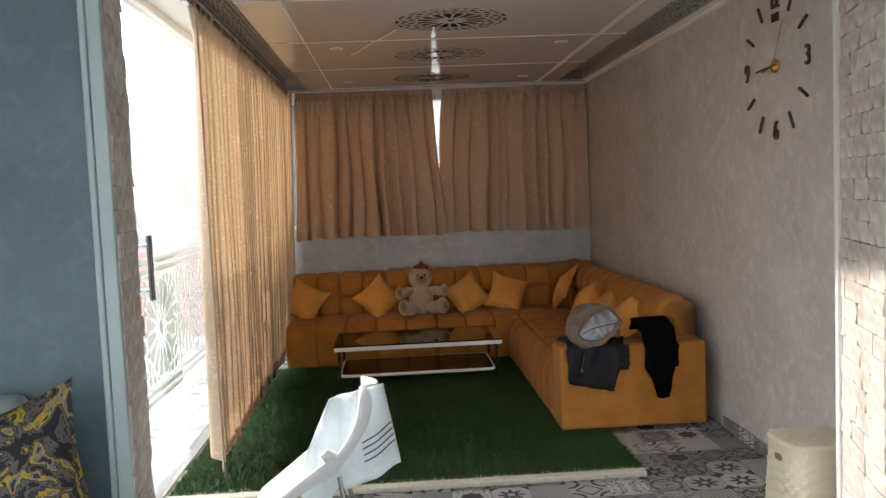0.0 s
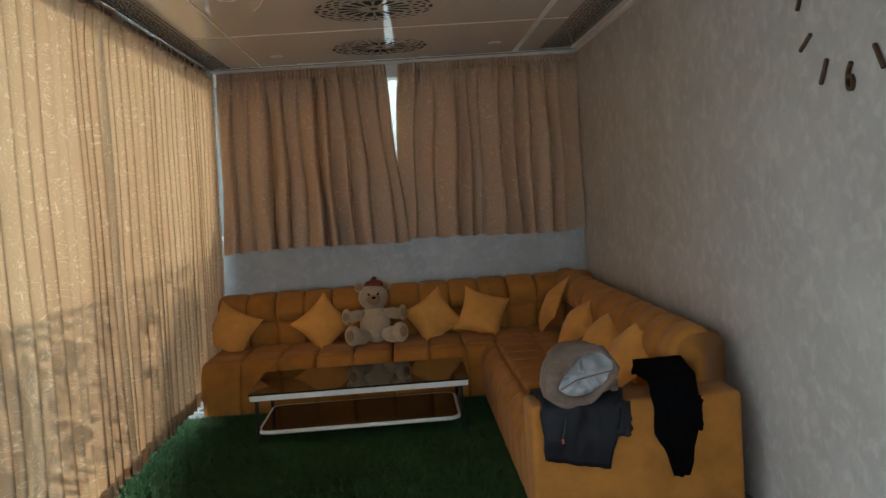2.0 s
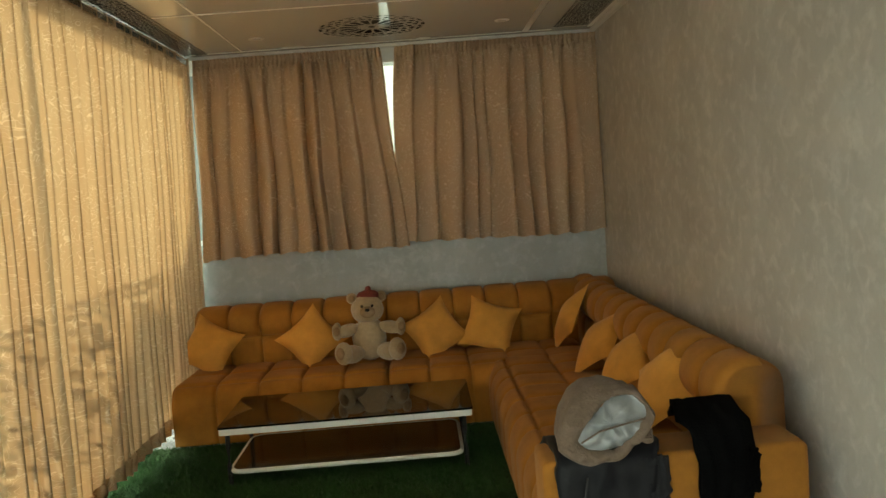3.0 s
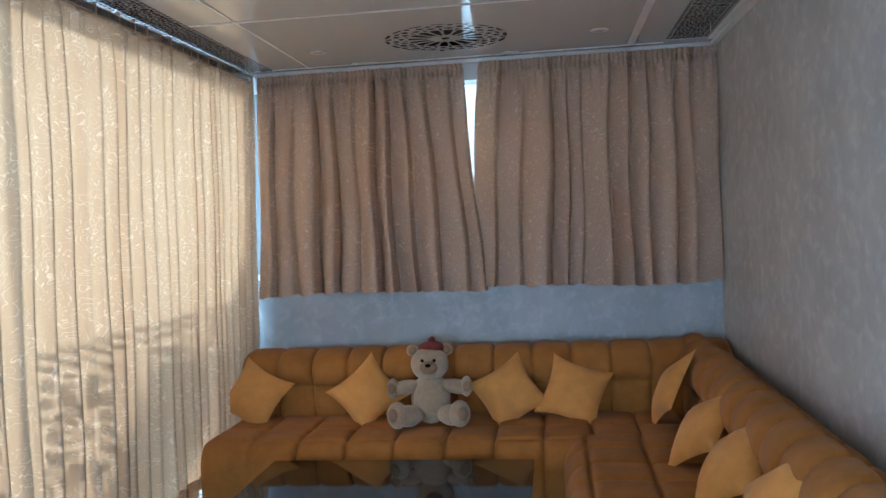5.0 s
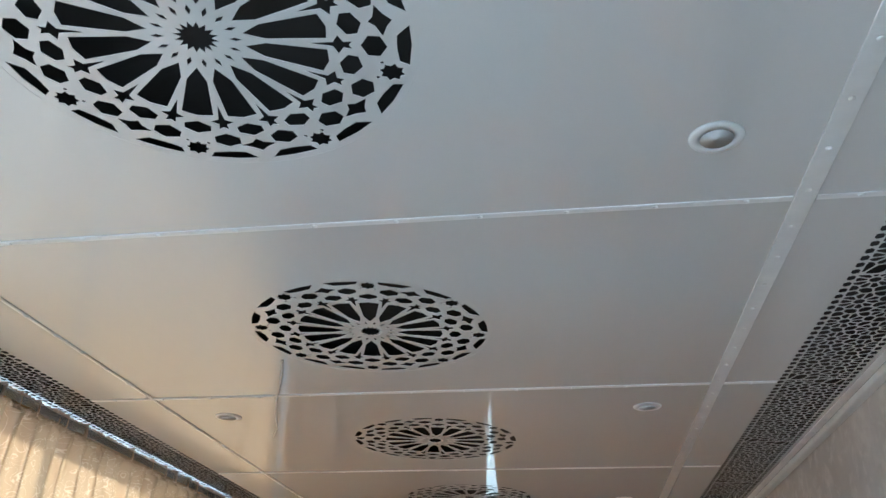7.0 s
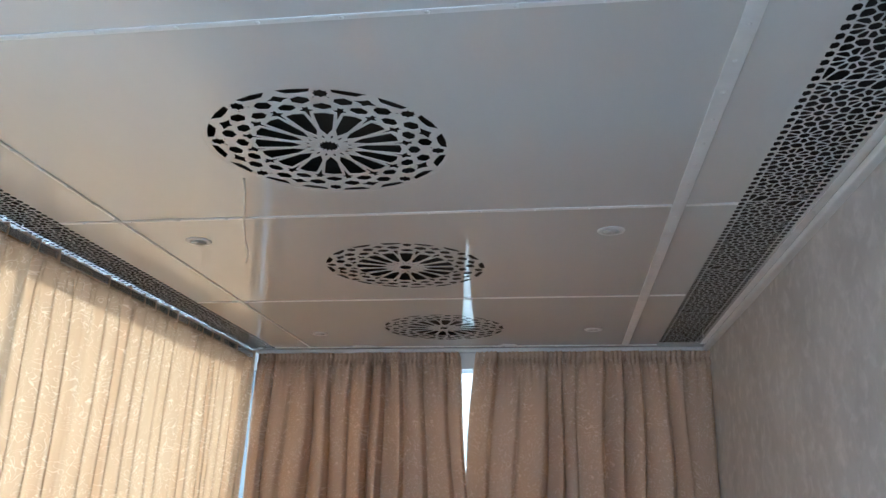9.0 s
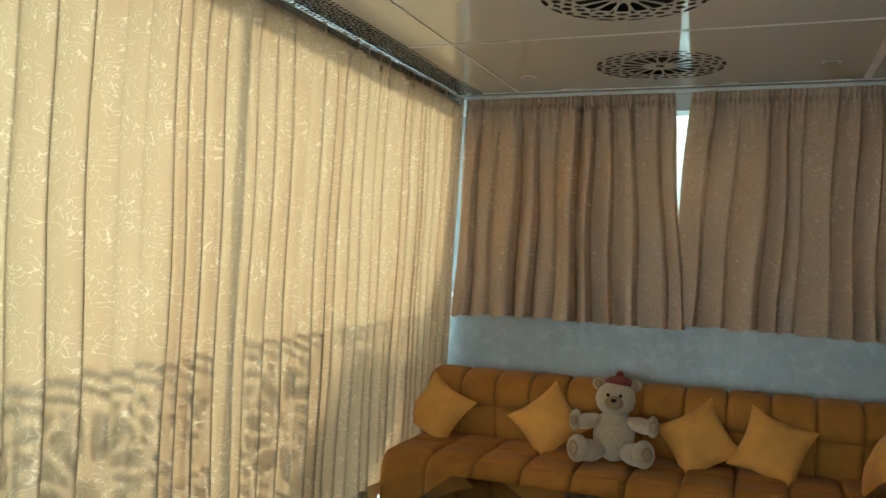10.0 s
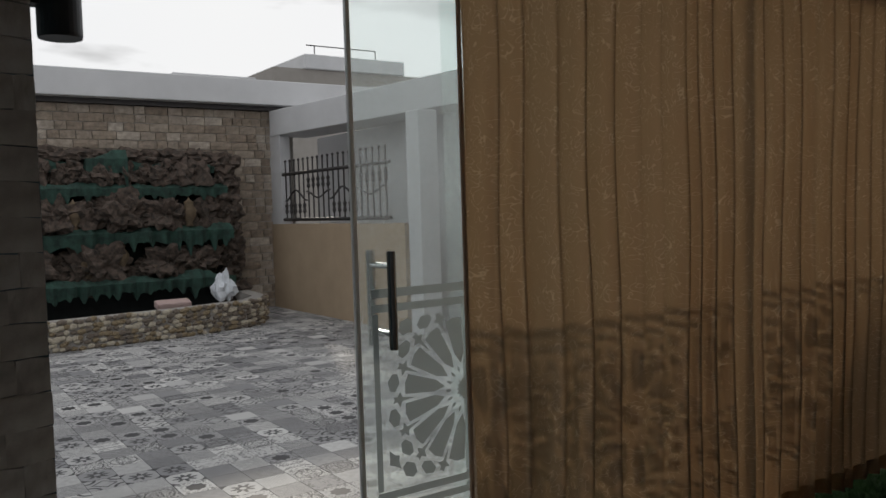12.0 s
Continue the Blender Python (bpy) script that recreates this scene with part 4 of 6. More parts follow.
NAVY = material("navy_padded_nylon", (0.011, 0.011, 0.015), 0.55, spec=0.2, vary=0.2, scale=12, bump=0.2, bump_scale=25)
TAUPE = material("taupe_fleece", (0.175, 0.122, 0.092), 0.95, vary=0.15, scale=40, bump=0.5, bump_scale=90, sheen=0.08)
SILVER = material("silver_lining", (0.33, 0.34, 0.36), 0.4, 0.3, vary=0.12, scale=9, bump=0.35, bump_scale=16)
BLACK = material("black_knit", (0.003, 0.003, 0.0035), 0.95, spec=0.05, vary=0.2, scale=60, bump=0.3, bump_scale=150)
jacket = thing("jacket", "navy padded jacket with taupe silver-lined hood over the armrest", "jacket", (0.95, 5.6, 0.5))
bmj = drape(lambda v: (0.795, 1.165 - 0.09 * max(0, v - 0.55) / 0.45), over_arm(0.335), NAVY, 3, 0.016, 0.03)
for v in bmj.verts:
    if v.co.y < 5.60:
        v.co.y -= 0.012 * abs(math.sin((v.co.z + 0.12 * v.co.x) * 26))
        v.co.z -= 0.26 * max(0, v.co.x - 0.80) * max(0.0, min(1.0, (0.56 - v.co.z) / 0.25))
jacket_body = part("body", bmj, NAVY, jacket, smooth=True)
part("sleeve", drape(lambda v: (1.09, 1.175), lambda v: (5.585, 0.56 - 0.15 * v), NAVY, 8, 0.01, 0.03, 10), NAVY, jacket, smooth=True)
HOOD = [(0.771, 0.613), (0.857, 0.541), (0.976, 0.565), (1.050, 0.619), (1.113, 0.713), (1.065, 0.800), (1.007, 0.822), (0.921, 0.822), (0.846, 0.785), (0.793, 0.711)]
LINING = [(0.828, 0.629), (0.857, 0.686), (0.943, 0.766), (1.020, 0.795), (1.048, 0.785), (1.090, 0.735), (1.080, 0.700), (1.030, 0.645), (0.960, 0.592), (0.884, 0.600)]
HOOD_MID = Vector((0.955, 0.690))


def around(outline, t_):
    """Where a ray from the hood's middle at the angle t_ leaves the outline."""
    d = Vector((math.cos(t_), math.sin(t_)))
    best = 0.1
    for a, b in zip(outline, outline[1:] + outline[:1]):
        a, b = Vector(a) - HOOD_MID, Vector(b) - HOOD_MID
        det = d.x * (a.y - b.y) - d.y * (a.x - b.x)
        if abs(det) > 1e-9:
            r = (a.x * (a.y - b.y) - a.y * (a.x - b.x)) / det
            s = (d.x * a.y - d.y * a.x) / det
            if r > 0 and -1e-6 <= s <= 1 + 1e-6:
                best = r
    return d * best


def hood_ring(mix, grow, y, k, ripple=0.010):
    pts = []
    for q in range(N):
        t_ = 2 * math.pi * q / N
        p = around(HOOD, t_).lerp(around(LINING, t_), mix) * grow
        w = ripple * noise.noise(Vector((math.cos(t_) * 3, math.sin(t_) * 3, k * 0.6)))
        pts.append(Vector((HOOD_MID.x + 0.03 + p.x + w, y + 1.5 * w + 0.8 * max(0, p.y), HOOD_MID.y + p.y - 0.19 * max(0, p.y) + w)))
    return pts


N = 48
hood = bmesh.new()
loops = []
for k, (mix, grow, y) in enumerate(((0.0, 0.50, 5.84), (0.0, 0.80, 5.81), (0.0, 0.95, 5.74), (0.0, 0.98, 5.66), (0.0, 0.99, 5.61), (0.0, 1.0, 5.575), (0.3, 1.0, 5.548), (0.7, 1.0, 5.545), (1.0, 1.0, 5.560), (1.0, 0.93, 5.585))):
    loops.append([hood.verts.new(p) for p in hood_ring(mix, grow, y, k)])
for p, q in zip(loops, loops[1:]):
    for k in range(N):
        hood.faces.new((p[k], p[(k + 1) % N], q[(k + 1) % N], q[k]))
part("hood_edge", hood, TAUPE, jacket, "thick taupe fleece hood", smooth=True)
lin = bmesh.new()
rings2 = []
for q in range(9):
    g = 0.97 - 0.11 * q
    rings2.append([lin.verts.new(p + Vector((0, 0.035 * noise.noise(Vector((p.x * 17, p.z * 26, 3))) + 0.015 * noise.noise(Vector((p.x * 45, p.z * 50, 7))), 0))) for p in hood_ring(1.0, g, 5.572, 5, 0.004)])
cv = lin.verts.new((HOOD_MID.x + 0.03, 5.572, HOOD_MID.y))
for p, q in zip(rings2, rings2[1:]):
    for k in range(N):
        lin.faces.new((p[k], p[(k + 1) % N], q[(k + 1) % N], q[k]))
for k in range(N):
    lin.faces.new((rings2[-1][k], rings2[-1][(k + 1) % N], cv))
lining_ob = part("hood_lining", lin, SILVER, jacket, "shiny silver lining", smooth=True)
part("seam", tube([(0.875, 5.553, 0.638), (0.94, 5.551, 0.674), (1.02, 5.556, 0.690), (1.10, 5.570, 0.700)], 0.0035, 5), TAUPE, lining_ob, "taupe seam")
part("collar", drape(lambda v: (0.845, 1.13), lambda v: (5.66 - 0.05 * v, 0.70 - 0.09 * v), TAUPE, 12, 0.02, 0.05, 8), TAUPE, jacket, smooth=True)
part("zip", tube([(0.888, 5.546, 0.520), (0.880, 5.543, 0.47), (0.868, 5.541, 0.43)], 0.0035, 6), BLACK_METAL, jacket_body, "black zip")
part("zip_pull", tube([(0.868, 5.540, 0.432), (0.870, 5.539, 0.412)], 0.005, 6), material("red_pull", (0.45, 0.08, 0.06), 0.5), jacket_body, "small red zip pull")


def black_outline(v):
    """Wide shoulders, a waist and a narrow gathered sleeve end."""
    stops = [(0.0, 1.285, 1.45), (0.30, 1.255, 1.475), (0.40, 1.232, 1.485), (0.48, 1.272, 1.480), (0.78, 1.280, 1.470), (0.86, 1.320, 1.442), (1.0, 1.350, 1.420)]
    for (a, l0, r0), (b, l1, r1) in zip(stops, stops[1:]):
        if v <= b:
            f = (v - a) / (b - a)
            return l0 + (l1 - l0) * f, r0 + (r1 - r0) * f
    return stops[-1][1:]


top = thing("black_top", "black knitted top hanging over the sofa armrest", "clothing", (1.38, 5.6, 0.5))
part("body", drape(black_outline, over_arm(0.215, 0.10, 0.10), BLACK, 5, 0.012, 0.02), BLACK, top, smooth=True)
part("sleeve", drape(lambda v: (1.438, 1.482), lambda v: (5.580, 0.56 - 0.15 * v), BLACK, 9, 0.01, 0.02, 10), BLACK, top, smooth=True)

# ---- shell chair with towel ----
CHAIR_WHITE = material("white_plastic", (0.72, 0.74, 0.75), 0.4, vary=0.04, scale=6)
TOWEL = material("pale_blue_towel", (0.62, 0.70, 0.72), 0.95, vary=0.06, scale=25, bump=0.4, bump_scale=160, sheen=0.3)
STRIPE = material("grey_stripe", (0.10, 0.11, 0.12), 0.9)
chair = thing("shell_chair", "low white moulded shell chair with metal legs", "chair", (-0.6, 4.3, 0))
bmc = bmesh.new()
grid = []
for j in range(17):
    f = j / 16
    if f < 0.45:
        g = f / 0.45
        x, z = -0.95 + 0.35 * g, 0.22 + 0.14 * g - 0.02 * math.sin(math.pi * g)
    else:
        g = (f - 0.45) / 0.55
        x, z = -0.60 + 0.215 * math.sin(g * math.pi / 2) ** 0.9, 0.36 + 0.385 * g ** 1.1
    row = []
    half = (0.20 + 0.03 * math.sin(math.pi * f)) * (1 if f < 0.82 else 1 - 0.55 * ((f - 0.82) / 0.18) ** 2)
    for i in range(15):
        u = 2 * i / 14 - 1
        lift = 0.11 * abs(u) ** 3 * math.sin(math.pi * min(1, f * 1.15)) if f < 0.87 else 0
        row.append(bmc.verts.new((x - 0.07 * abs(u) ** 2.5 * (1 if f > 0.45 else 0), 4.30 + half * u, z + lift * (1 if f < 0.6 else 0.3))))
    grid.append(row)
for p, q in zip(grid, grid[1:]):
    for i in range(14):
        bmc.faces.new((p[i], p[i + 1], q[i + 1], q[i]))
bmesh.ops.recalc_face_normals(bmc, faces=bmc.faces)
bmesh.ops.solidify(bmc, geom=bmc.faces[:], thickness=0.012)
part("shell", bmc, CHAIR_WHITE, chair, smooth=True)
for sx, sy in ((-0.88, 4.14), (-0.88, 4.46), (-0.50, 4.14), (-0.50, 4.46)):
    part("leg", tube([(sx + (0.03 if sx < -0.7 else -0.06), 4.3 + (sy - 4.3) * 0.7, 0.235 if sx < -0.7 else 0.36), (sx, sy, 0.036)], 0.011, 8), CHROME, chair)
chair.location += Vector((0.04, 0, -0.035))
towel = thing("towel", "pale blue towel with dark stripes hung over the chair", "towel", (-0.4, 4.1, 0.5))
bt = bmesh.new()
rows = []
for j in range(25):
    v = j / 24
    row = []
    for i in range(21):
        u = i / 20
        top_z = 0.755 - 0.10 * (1 - u) ** 1.3 - 0.24 * max(0, 0.35 - u) / 0.35
        wav = 0.035 * math.sin(u * 9 + 1.5) * v + 0.012 * math.sin(u * 21 + 4 * v)
        if v < 0.25:
            g = v / 0.25
            y, z = 4.40 - 0.20 * g, top_z - 0.10 * (1 - g) ** 2
        else:
            g = (v - 0.25) / 0.75
            y, z = 4.20 - 0.045 * g, top_z - (0.40 - 0.10 * abs(u - 0.45)) * g
        row.append(bt.verts.new((-0.72 + 0.37 * u + 0.085 * max(0, v - 0.25) * u, y - wav, z)))
    rows.append(row)
for p, q in zip(rows, rows[1:]):
    for i in range(20):
        bt.faces.new((p[i], p[i + 1], q[i + 1], q[i]))
thicken(bt, 0.008)
towel_cloth = part("cloth", bt, TOWEL, towel, smooth=True)
for k in range(4):
    z = 0.515 - 0.026 * k
    pts = []
    for i in range(7):
        u = 0.66 + 0.34 * i / 6
        v = 0.25 + 0.75 * (0.74 - z - 0.012 * i) / 0.37
        wav = 0.035 * math.sin(u * 9 + 1.5) * v + 0.012 * math.sin(u * 21 + 4 * v)
        pts.append((-0.72 + 0.37 * u + 0.085 * max(0, v - 0.25) * u, 4.20 - 0.045 * (v - 0.25) / 0.75 - wav - 0.010, z + 0.012 * i))
    part("stripe", tube(pts, 0.0035, 5), STRIPE, towel_cloth, "dark grey woven stripe")

towel.location += Vector((0.04, 0, -0.035))

# ---- wicker stool ----
CREAM = material("cream_plastic", (0.72, 0.66, 0.51), 0.45, vary=0.05, scale=8)
stool = thing("wicker_stool", "cream plastic stool box with woven relief and brown grip", "stool", (1.62, 4.24, 0))


def square_ring(r, z, n=40):
    return [(1.62 + r * math.copysign(abs(math.cos(a)) ** 0.45, math.cos(a)), 4.24 + r * math.copysign(abs(math.sin(a)) ** 0.45, math.sin(a)), z) for a in (2 * math.pi * k / n for k in range(n))]


bs = bmesh.new()
prev = None
NR = 26
for j in range(NR + 1):
    z = 0.005 + 0.330 * j / NR
    r = 0.150 + 0.018 * (1 - j / NR)
    pts = square_ring(r, z, 48)
    ringv = []
    for k, p in enumerate(pts):
        d = Vector((p[0] - 1.62, p[1] - 4.24, 0))
        b = 0.0035 if (k // 2 + j // 2) % 2 else -0.001
        ringv.append(bs.verts.new(Vector(p) + d.normalized() * b))
    if prev:
        for k in range(48):
            bs.faces.new((prev[k], prev[(k + 1) % 48], ringv[(k + 1) % 48], ringv[k]))
    prev = ringv
bs.faces.new(prev)
part("body", bs, CREAM, stool)
lid = bmesh.new()
prev = None
for r, z in ((0.156, 0.333), (0.158, 0.347), (0.150, 0.357), (0.142, 0.361)):
    ringv = [lid.verts.new(p) for p in square_ring(r, z, 48)]
    if prev:
        for k in range(48):
            lid.faces.new((prev[k], prev[(k + 1) % 48], ringv[(k + 1) % 48], ringv[k]))
    prev = ringv
lid.faces.new(prev)
lid_ob = part("lid", lid, CREAM, stool)
for i in range(9):
    for j in range(9):
        part("knob", box(1.62 - 0.125 + 0.0305 * i - 0.011, 1.62 - 0.125 + 0.0305 * i + 0.011, 4.24 - 0.125 + 0.0305 * j - 0.011, 4.24 - 0.125 + 0.0305 * j + 0.011, 0.3605, 0.3645, 0.002, 1), CREAM, lid_ob) if (i + j) % 2 == 0 else None
part("grip", prism(rounded(-0.028, 0.028, -0.014, 0.014, 0.012), 0, 0.006), material("brown_grip", (0.28, 0.15, 0.05), 0.5), stool, "brown oval hand grip").matrix_local = Matrix.Translation(-stool.location) @ pose(1.461, 4.215, 0.285, 90, 0, -90)


# ---- wall clock of loose numerals ----
CLOCK_WOOD = material("dark_walnut", (0.09, 0.045, 0.022), 0.55, vary=0.3, scale=30)
GOLD = material("brass", (0.75, 0.52, 0.16), 0.2, 1.0, vary=0.1)
clock = thing("wall_clock", "large wall clock of loose dark wooden numerals with brass hands", "clock", (1.78, 4.853, 2.12))


def on_wall(cy, cz):
    """A frame on the side wall: x to the viewer's right, y up, z out of the wall."""
    return Matrix(((0, 0, -1, 1.779), (-1, 0, 0, cy), (0, 1, 0, cz), (0, 0, 0, 1)))


def lettering(text, size, depth, m, mat, parent, name):
    cu = bpy.data.curves.new("letters", "FONT")
    cu.body, cu.size, cu.extrude, cu.align_x, cu.align_y = text, size, depth / 2, "CENTER", "CENTER"
    tmp = bpy.data.objects.new("letters", cu)
    scene.collection.objects.link(tmp)
    me = bpy.data.meshes.new_from_object(tmp.evaluated_get(bpy.context.evaluated_depsgraph_get()))
    bpy.data.objects.remove(tmp)
    me.name = name
    me.transform(m @ Matrix.Translation((0, 0, depth / 2)))
    me.materials.clear()
    me.materials.append(mat)
    ob = new(name, me)
    ob.parent = parent
    ob.location = -parent.location
    return ob


R = 0.335
for txt, a in (("12", 0), ("3", 90), ("6", 180), ("9", 270)):
    sx = Matrix.Diagonal((0.82, 1.12, 1, 1))
    lettering(txt, 0.125, 0.014, on_wall(4.853 - R * math.sin(radians(a)), 2.12 + R * math.cos(radians(a))) @ sx, CLOCK_WOOD, clock, "numeral")
lettering("TIME", 0.052, 0.010, on_wall(4.853, 2.12 + 0.245) @ Matrix.Diagonal((0.75, 1.2, 1, 1)), CLOCK_WOOD, clock, "word")
for h in (1, 2, 4, 5, 7, 8, 10, 11):
    a = radians(30 * h)
    m = on_wall(4.853 - R * math.sin(a), 2.12 + R * math.cos(a)) @ pose(0, 0, 0, 0, 0, -30 * h)
    part("hour_bar", moved(box(-0.0075, 0.0075, -0.048, 0.048, 0, 0.014, 0.003, 1), m), CLOCK_WOOD, clock)
part("hub", moved(lathe([(0.036, 0), (0.036, 0.012), (0.028, 0.018), (0.012, 0.022), (0.0001, 0.024)], 28), on_wall(4.853, 2.12)), GOLD, clock, "round brass hub", smooth=True)
for ang, ln, w in ((268, 0.20, 0.006), (262, 0.13, 0.004), (28, 0.24, 0.0018)):
    part("hand_pointer" if w > 0.002 else "second_pointer", moved(box(-w, w, -0.04, ln, 0.020, 0.023), on_wall(4.853, 2.12) @ pose(0, 0, 0, 0, 0, -ang)), GOLD, clock, "brass pointer")

TRIM_GREY = material("grey_lens", (0.62, 0.62, 0.61), 0.4)
# ---- recessed downlights ----
for x, y in ((1.045, 4.947), (1.045, 6.678), (-0.588, 6.678), (-0.60, 8.49), (1.045, 8.45), (-0.588, 4.947)):
    t = thing("downlight", "small round white recessed downlight, unlit", "lamp", (x, y, CEIL), "downlights")
    part("bezel", lathe([(0.052, 0.0), (0.050, -0.003), (0.036, -0.005), (0.034, -0.001)], 24, (x, y, CEIL - 0.0005)), STRIP, t, smooth=True)
    part("lens", lathe([(0.031, -0.0045), (0.024, -0.003), (0.0001, -0.0042)], 20, (x, y, CEIL - 0.001)), TRIM_GREY, t, smooth=True)
# torn silver tape along the cornice
TAPE = material("torn_silver_tape", (0.80, 0.80, 0.79), 0.3, 0.2, vary=0.15, scale=30, bump=0.3, bump_scale=60)
rp = random.Random(31)
scraps = [(-0.42, 0.075, 0.036), (0.533, 0.062, 0.042)] + [(-1.08 + 0.17 * k + rp.uniform(-0.05, 0.05), rp.uniform(0.018, 0.045), rp.uniform(0.010, 0.020)) for k in range(15)]
for x, lx, ly in scraps:
    pts = []
    for k in range(16):
        a = 2 * math.pi * k / 16
        r = 1 + 0.7 * noise.noise(Vector((k * 1.7, x * 9, 0)))
        pts.append((x + lx * r * math.cos(a), 8.905 - (0.02 if ly > 0.03 else 0.0) + ly * r * math.sin(a)))
    t = prism(pts, CEIL - 0.008, CEIL - 0.0045)
    tagged(part("tape_scrap", t, TAPE), "torn scrap of silvery tape on the ceiling edge", "tape", "tape scraps")

for x in (0.22, 0.30):
    sl = thing("slipper", "small white slipper under the coffee table", "slipper", (x, 7.62, 0.03), "slippers")
    part("sole", blob((x, 7.66, 0.022), 0.04, (0.8, 2.0, 0.28), 2), BLACK_METAL, sl, smooth=True)
    part("toe_strap", blob((x, 7.60, 0.045), 0.034, (0.9, 1.0, 0.65), 2), WHITE, sl, "white toe strap", smooth=True)

tagged(part("ceiling_cable", tube([(-0.16, 6.05, CEIL - 0.004), (-0.22, 6.22, CEIL - 0.004), (-0.317, 6.46, CEIL - 0.006), (-0.40, 6.70, CEIL - 0.004), (-0.44, 6.84, CEIL - 0.004), (-0.50, 6.97, CEIL - 0.004)], 0.003, 6), STRIP), "thin white cable stuck to the ceiling", "cable")

# ---- front room: bench with patterned cushions ----
BENCH = material("pale_teal_leather", (0.36, 0.42, 0.42), 0.5, vary=0.1, scale=7)


def marbled():
    m = material("marbled_print", (0.05, 0.05, 0.05), 0.8)
    t = m.node_tree
    n = t.nodes.new("ShaderNodeTexNoise")
    n.inputs["Scale"].default_value, n.inputs["Detail"].default_value, n.inputs["Distortion"].default_value = 7, 4, 3.5
    r = t.nodes.new("ShaderNodeValToRGB")
    r.color_ramp.interpolation = "CONSTANT"
    e = r.color_ramp.elements
    e[0].position, e[0].color = 0, (0.012, 0.013, 0.016, 1)
    e[1].position, e[1].color = 0.46, (0.10, 0.09, 0.085, 1)
    for p, c in ((0.52, (0.03, 0.03, 0.035, 1)), (0.57, (0.36, 0.25, 0.02, 1)), (0.62, (0.16, 0.15, 0.15, 1)), (0.68, (0.02, 0.02, 0.025, 1))):
        e.new(p).color = c
    t.links.new(t.nodes["Texture Coordinate"].outputs["Object"], n.inputs["Vector"])
    t.links.new(n.outputs["Fac"], r.inputs[0])
    t.links.new(r.outputs[0], t.nodes["Principled BSDF"].inputs["Base Color"])
    return m


PRINT = marbled()
bench = thing("bench_sofa", "pale teal upholstered bench against the teal wall", "sofa", (-2.2, 3.0, 0))
part("base", box(-2.58, -1.34, 2.72, 3.34, 0.05, 0.30, 0.03, 2), BENCH, bench, smooth=True)
part("seat", box(-2.58, -1.34, 2.68, 3.34, 0.30, 0.46, 0.045, 3), BENCH, bench, smooth=True)
part("backrest", box(-2.58, -1.42, 3.20, 3.36, 0.46, 0.96, 0.05, 3), BENCH, bench, smooth=True)
cushion((-1.41, 3.02, 0.69), (16, 10), 14, 0.60, PRINT, "black grey and yellow marbled cushion on the bench", 21, "bench cushions")
cushion((-2.08, 3.06, 0.74), (16, -5), 8, 0.54, PRINT, "black grey and yellow marbled cushion on the bench", 22, "bench cushions")

# ---- trims of the opening ----
setting("opening_trim_west", box(-1.166, -1.122, 3.345, 3.369, 0, 2.75, 0.006, 2), TEAL_TRIM, "pale teal trim beside the stone reveal", "trim")
setting("opening_bead_west", box(-1.188, -1.168, 3.335, 3.369, 0, 2.75, 0.008, 2), TEAL_TRIM, "pale teal bead beside the stone reveal", "trim")
setting("opening_trim_east", box(1.440, 1.475, 3.345, 3.369, 0, 2.75, 0.006, 2), STRIP, "white trim beside the stone reveal", "trim")
setting("opening_bead_east", box(1.575, 1.779, 3.912, 3.94, 0, 2.598, 0.006, 2), STRIP, "white plaster bead behind the stone reveal", "trim")


# ---- courtyard ----
PEACH = material("peach_render", (0.38, 0.285, 0.195), 0.85, vary=0.07, scale=2.5, bump=0.1)
RENDER_WHITE = material("white_render", (0.52, 0.52, 0.53), 0.8, vary=0.06, scale=1.5, bump=0.1)
GREY_WALL = material("grey_render", (0.20, 0.195, 0.20), 0.85, vary=0.08, scale=2, bump=0.1)
TAUPE_WALL = material("taupe_render", (0.26, 0.24, 0.22), 0.85, vary=0.1, scale=1.5)
RUST = material("rust_red_paint", (0.22, 0.07, 0.05), 0.7, vary=0.15, scale=4)
IRON = material("dark_iron", (0.05, 0.045, 0.045), 0.5, 0.4, vary=0.2, scale=20)
BROWN_DOOR = material("brown_door", (0.16, 0.085, 0.055), 0.6, vary=0.2, scale=3, stretch=(4, 4, 0.5))
setting("wall_court_west", box(-12.3, -11.87, -6, 9.3, 0, 3.2), GROUT, "mortar backed boundary wall clad in stone")
setting("wall_court_south", box(-12.3, -2.8, -6.3, -6.0, 0, 3.2), RENDER_WHITE, "plain white courtyard wall")
setting("fascia_west", box(-12.4, -11.55, -6, 12.5, 3.27, 3.66, 0.01, 1), RENDER_WHITE, "white concrete fascia above the stone wall", "fascia")
# solid strip whose dark colour draws the shade below the fascia
setting("fascia_shadow_gap", box(-12.2, -11.75, -6, 9.3, 3.20, 3.268), IRON, "solid dark strip painting the shade under the fascia", "trim")
setting("wall_court_north", box(-11.87, -7.75, 8.87, 9.05, 0, 1.36), PEACH, "low peach rendered courtyard wall")
setting("wall_court_north_pier", box(-11.87, -11.45, 8.88, 9.05, 1.36, 2.80), RENDER_WHITE, "white rendered pier")
setting("wall_north_grey", box(-6.9, -1.70, 10.2, 10.4, 1.0, 2.65), GREY_WALL, "grey rendered wall of the side passage")
setting("wall_north_red", box(-6.9, -1.70, 10.17, 10.4, 0, 1.0), RUST, "rust red painted base of the grey wall")
setting("wall_north_back", box(-11.87, -6.9, 9.75, 9.9, 0, 2.78), RENDER_WHITE, "white wall behind the railing")
setting("porch_column", box(-7.66, -7.38, 8.87, 9.15, 0, 2.72, 0.01, 1), RENDER_WHITE, "square white porch column", "column")
